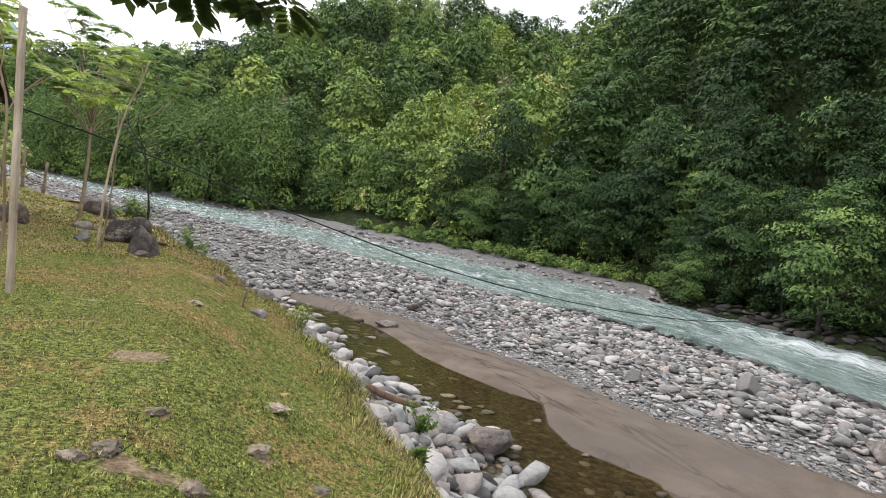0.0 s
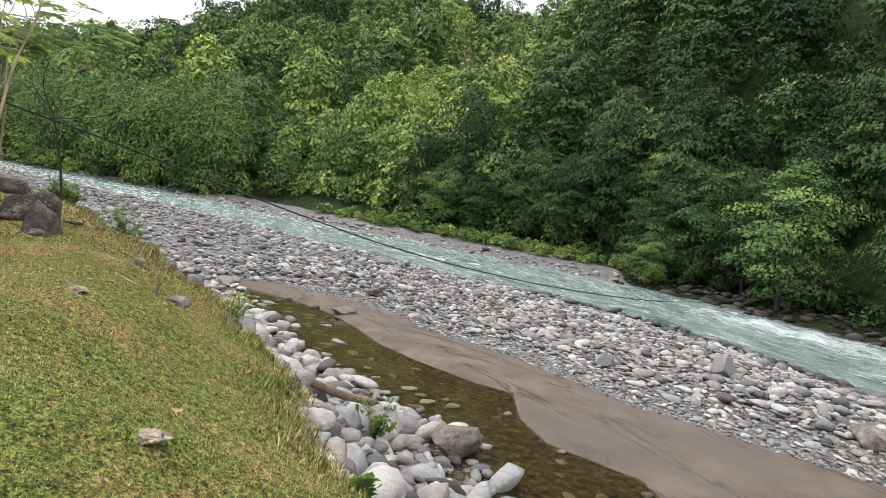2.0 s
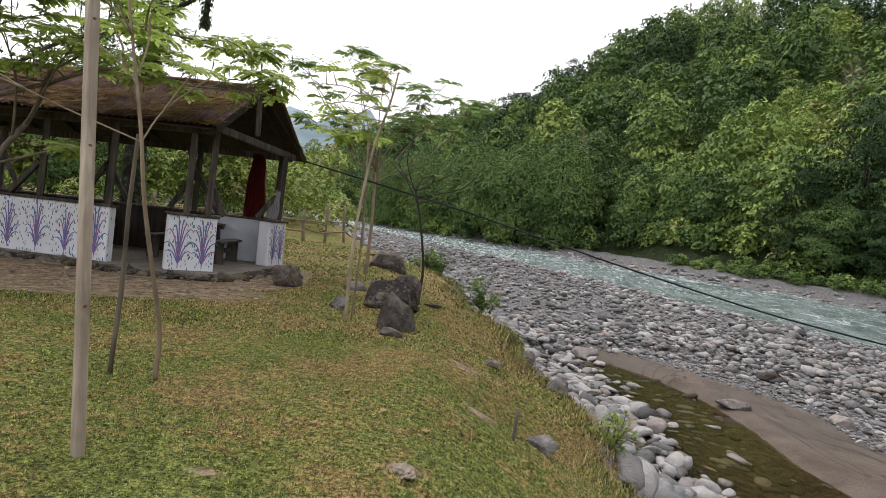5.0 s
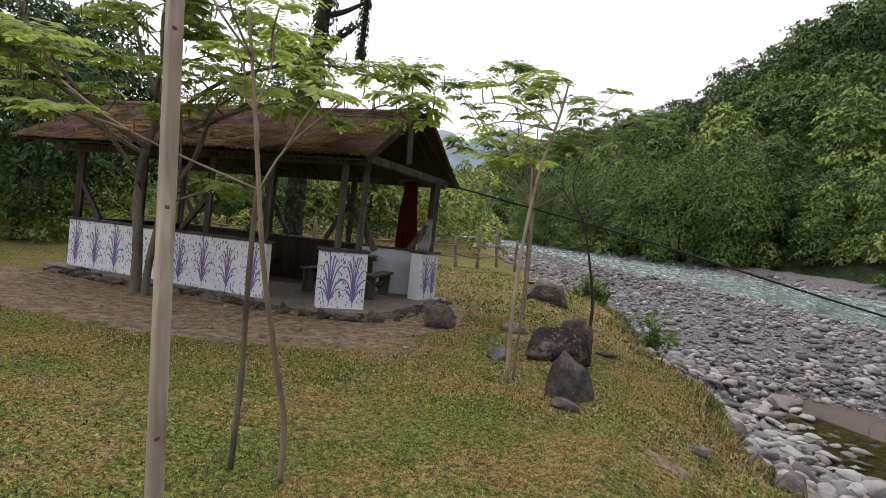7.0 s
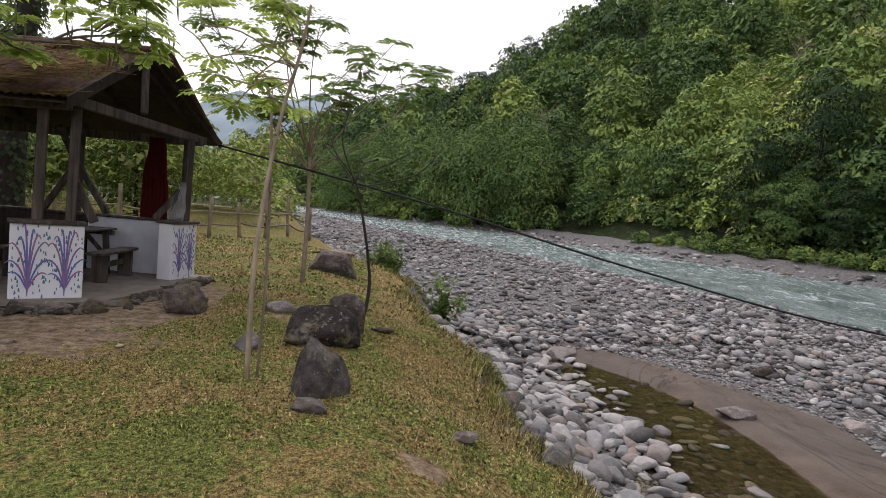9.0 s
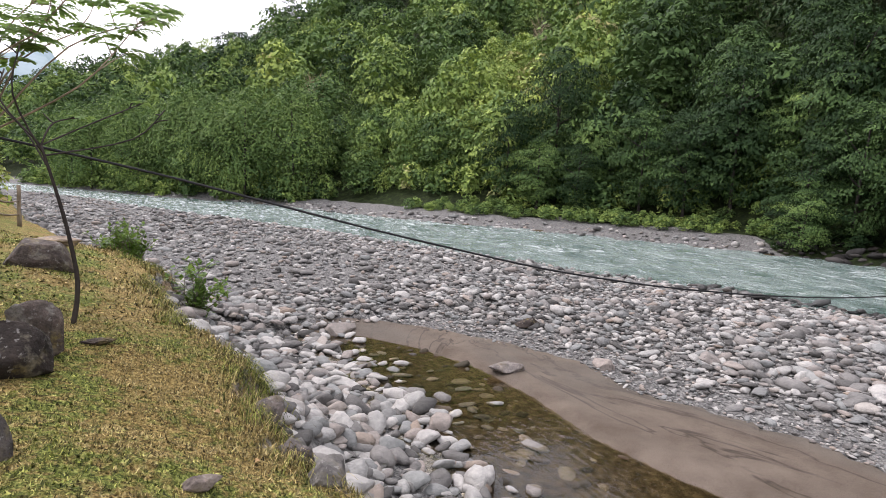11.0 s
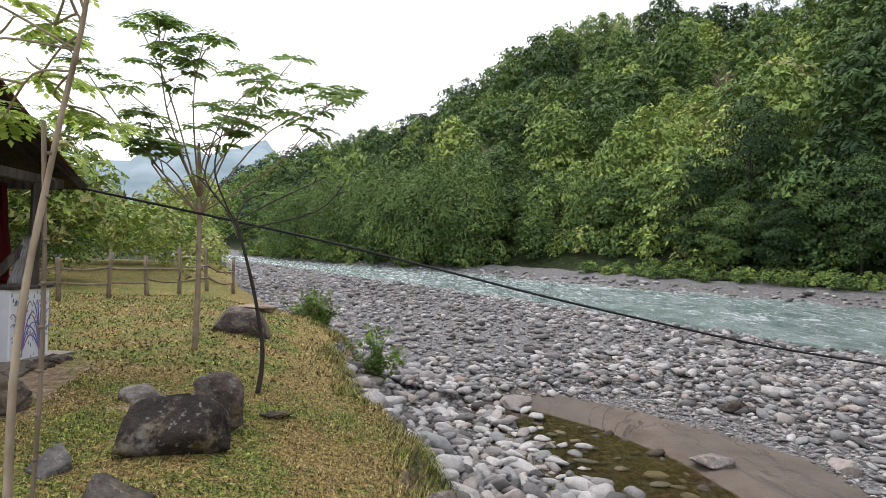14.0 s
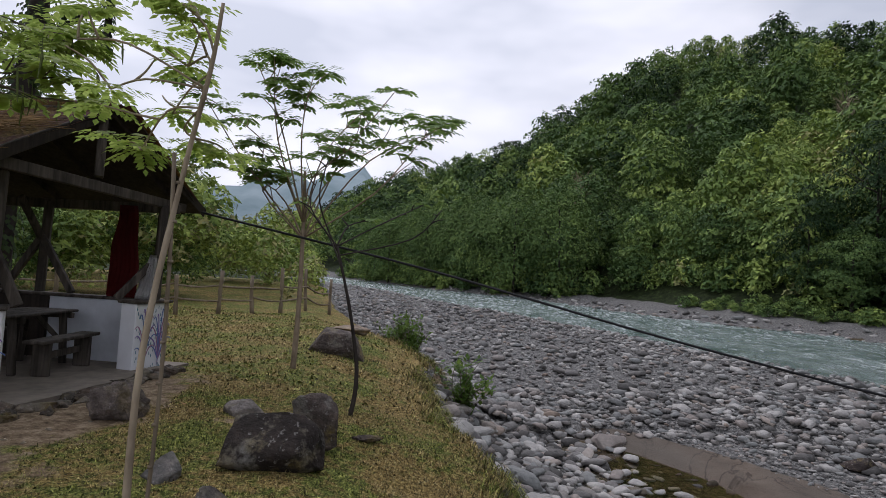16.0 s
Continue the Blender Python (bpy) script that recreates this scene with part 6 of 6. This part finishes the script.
bush("shrub", 1.58, 19.7, 1.15, 18, 0.15, "upright green shrub growing among the bank stones", 3)
bush("shrub", 0.3, 22.6, 0.9, 22, 0.12, "low green shrub on the stony bank", 4)
bush("shrub", -0.2, 23.8, 0.9, 22, 0.12, "low green shrub further along the bank", 5)
bush("shrub", -0.7, 25.2, 0.9, 22, 0.12, "low green shrub by the fence end", 6)
bush("herb", 2.95, 9.9, 0.5, 14, 0.06, "leafy green herb between the bank stones", 7, "bigleaf")
bush("herb", 3.25, 10.5, 0.4, 12, 0.06, "small green herb between the bank stones", 8)
bush("herb", 2.72, 4.1, 0.13, 7, 0.06, "small tuft of long green leaves at the bank", 9)
bush("herb", 4.6, 7.8, 0.6, 12, 0.08, "dry weed between the stones", 12)

# fallen leaves
_g = random.Random(77)


def dry_leaf_mesh(seed):
    g = random.Random(seed)
    bm = bmesh.new()
    out = []
    for k in range(9):
        a = 2 * math.pi * k / 9
        r = 0.035 * (1 + 0.25 * math.cos(a)) * g.uniform(0.85, 1.15)
        out.append(bm.verts.new((r * 1.5 * math.cos(a), r * math.sin(a), 0.012 * math.cos(2 * a) + g.uniform(0, 0.006))))
    c = bm.verts.new((0, 0, 0.002))
    for k in range(9):
        bm.faces.new((c, out[k], out[(k + 1) % 9]))
    return mesh_from("dry_leaf", bm, M["dryleaf"])


_lm = [dry_leaf_mesh(s) for s in range(4)]
for _k in range(36):
    _y = _g.uniform(1.5, 14)
    _x = _g.uniform(-3.5, float(edge_x(_y)) - 0.2)
    _o = new("dry_leaf", _lm[_k % 4])
    _s = _g.uniform(0.35, 0.75)
    _o.matrix_basis = pose(_x, _y, ground_z(_x, _y) + 0.02, _g.uniform(-15, 15), _g.uniform(-15, 15), _g.uniform(0, 360)) @ Matrix.Diagonal((_s, _s, _s, 1))
    tagged(_o, "curled tan fallen leaf on the grass", "leaf", "fallen leaves")

# grass
_m = Mat("grass_blade", rough=0.7, spec=0.2)
_r = _m.island()
_p = _m.math("ADD", _m.math("MULTIPLY", _m.noise(0.9, 4, 0.6), 0.45), _m.math("ADD", _m.math("MULTIPLY", _m.noise(7, 4, 0.65), 0.3), _m.math("MULTIPLY", _m.noise(15, 3, 0.6), 0.25)))
_p = _m.math("ADD", _p, _m.attr("dry"))
_gc = _m.ramp(_r, (0.0, (0.03, 0.042, 0.009)), (0.45, (0.155, 0.19, 0.04)), (1.0, (0.5, 0.52, 0.14)))
_sc = _m.ramp(_r, (0.0, (0.07, 0.052, 0.022)), (0.45, (0.29, 0.225, 0.09)), (1.0, (0.64, 0.52, 0.25)))
_gc = _m.mix(_m.ramp(_p, (0.475, (0, 0, 0)), (0.565, (1, 1, 1))), _gc, _sc)
# noise darkens patches, painting the shaded gaps between tufts into the blades
_m.color(_m.mix(1.0, _gc, _m.ramp(_m.noise(21, 3, 0.6), (0.4, (0.4, 0.42, 0.4)), (0.5, (0.9, 0.9, 0.9)), (0.62, (1.25, 1.22, 1.15))), "MULTIPLY"))
GRASS = _m.m


def grass(name, x0, x1, y0, y1, per_m2, h, w, label):
    h *= 0.95
    n = int((x1 - x0) * (y1 - y0) * per_m2)
    x, y = rng.uniform(x0, x1, n), rng.uniform(y0, y1, n)
    z, ml, ms, mb, mw, md = lay(x, y)
    dense = 0.5 + 0.5 * np.sin(x * 2.1 + 1.3 * np.sin(y * 1.7)) * np.sin(y * 2.4 + x)
    xe = edge_x(y)
    keep = (x < xe + 0.3) & ((md < 0.5) | (x > xe - 0.3)) & (rng.uniform(0, 1, n) < 0.35 + 0.65 * dense)
    x, y, z, xe = x[keep], y[keep], z[keep], xe[keep]
    n = len(x)
    a, ln = rng.uniform(0, 6.3, n), h * rng.uniform(0.5, 1.5, n) * (1 + 1.3 * np.exp(-((xe - x) / 0.3) ** 2))
    tilt = rng.uniform(0.3, 1.45, n)
    dx, dy = np.cos(a), np.sin(a)
    ww = w * rng.uniform(0.7, 1.3, n)
    broad = rng.uniform(0, 1, n) < 0.14
    ww, ln = np.where(broad, ww * 2.6, ww), np.where(broad, ln * 0.75, ln)
    base = np.stack([x, y, z - 0.004], 1)
    side = np.stack([-dy * ww, dx * ww, np.zeros(n)], 1)
    tip = base + np.stack([dx * ln * tilt * 0.8, dy * ln * tilt * 0.8, ln * (1.15 - 0.5 * tilt)], 1)
    v = np.stack([base - side, base + side, tip], 1).reshape(-1, 3)
    me = mesh_of(name, v, np.arange(n * 3).reshape(-1, 3), GRASS)
    floats(me, "dry", np.repeat(dryness(x, y), 3))
    return tagged(new(name, me), label, "grass", kind="stuff")


grass("near_grass", -1.6, 3.0, 1.0, 9.5, 10500, 0.021, 0.0028, "short mossy green and straw-coloured grass")
grass("lawn_grass", -5.0, 3.0, 9.5, 15.0, 3600, 0.03, 0.006, "short mossy green and straw-coloured grass")
grass("far_lawn_grass", -9.5, 2.0, 15.0, 26.0, 350, 0.05, 0.015, "short dry grass further up the lawn")
grass("side_grass", -9.0, -1.6, 3.0, 11.5, 1700, 0.028, 0.006, "short grass beside the path")

# long dry grass hanging over the lip of the bank
def lip_grass():
    n = 24000
    y = rng.uniform(1.5, 24, n)
    xe = edge_x(y)
    x = xe + rng.normal(0.1, 0.17, n)
    keep = rng.uniform(0, 1, n) < 0.45 + 0.55 * np.sin(y * 4.7 + 2 * np.sin(y * 1.1))
    x, y = x[keep], y[keep]
    n = len(x)
    z = lay(x, y)[0]
    a, ln = rng.normal(0, 0.9, n), rng.uniform(0.06, 0.24, n)
    out = rng.uniform(0.3, 1.1, n)
    side = np.stack([-np.sin(a), np.cos(a), np.zeros(n)], 1) * rng.uniform(0.002, 0.005, n)[:, None]
    base = np.stack([x, y, z - 0.005], 1)
    mid = base + np.stack([np.cos(a) * ln * out * 0.4, np.sin(a) * ln * out * 0.4, ln * 0.55], 1)
    tip = base + np.stack([np.cos(a) * ln * out, np.sin(a) * ln * out, ln * (0.75 - 0.75 * out)], 1)
    v = np.stack([base - side, base + side, mid + side, tip, mid - side], 1).reshape(-1, 3)
    k = np.arange(n)[:, None] * 5
    f = np.concatenate([k + (0, 1, 2), k + (0, 2, 4), k + (4, 2, 3)])
    me = mesh_of("lip_grass", v, f, GRASS)
    floats(me, "dry", np.repeat(rng.uniform(-0.06, 0.07, n), 5))
    return tagged(new("lip_grass", me), "long straw-coloured grass hanging over the bank's edge", "grass", kind="stuff")


lip_grass()

# ---- single bank stones, as parts of the ground ----
_sm = []
for _k, (_v, _f) in enumerate(STONE_NEAR):
    _sm.append(mesh_of("stone", _v, _f, M["stone"], True))
_g = random.Random(9)
for _x, _y, _s in SINGLE:
    _o = new("stone", _sm[_g.randrange(len(_sm))])
    _o.matrix_basis = pose(_x, _y, ground_z(_x, _y) + _s * 0.16, _g.gauss(0, 16), _g.gauss(0, 16), _g.uniform(0, 360)) @ Matrix.Diagonal((_s * _g.uniform(0.85, 1.3), _s * _g.uniform(0.8, 1.1), _s * _g.uniform(0.8, 1.2), 1))
    _o.parent = ground
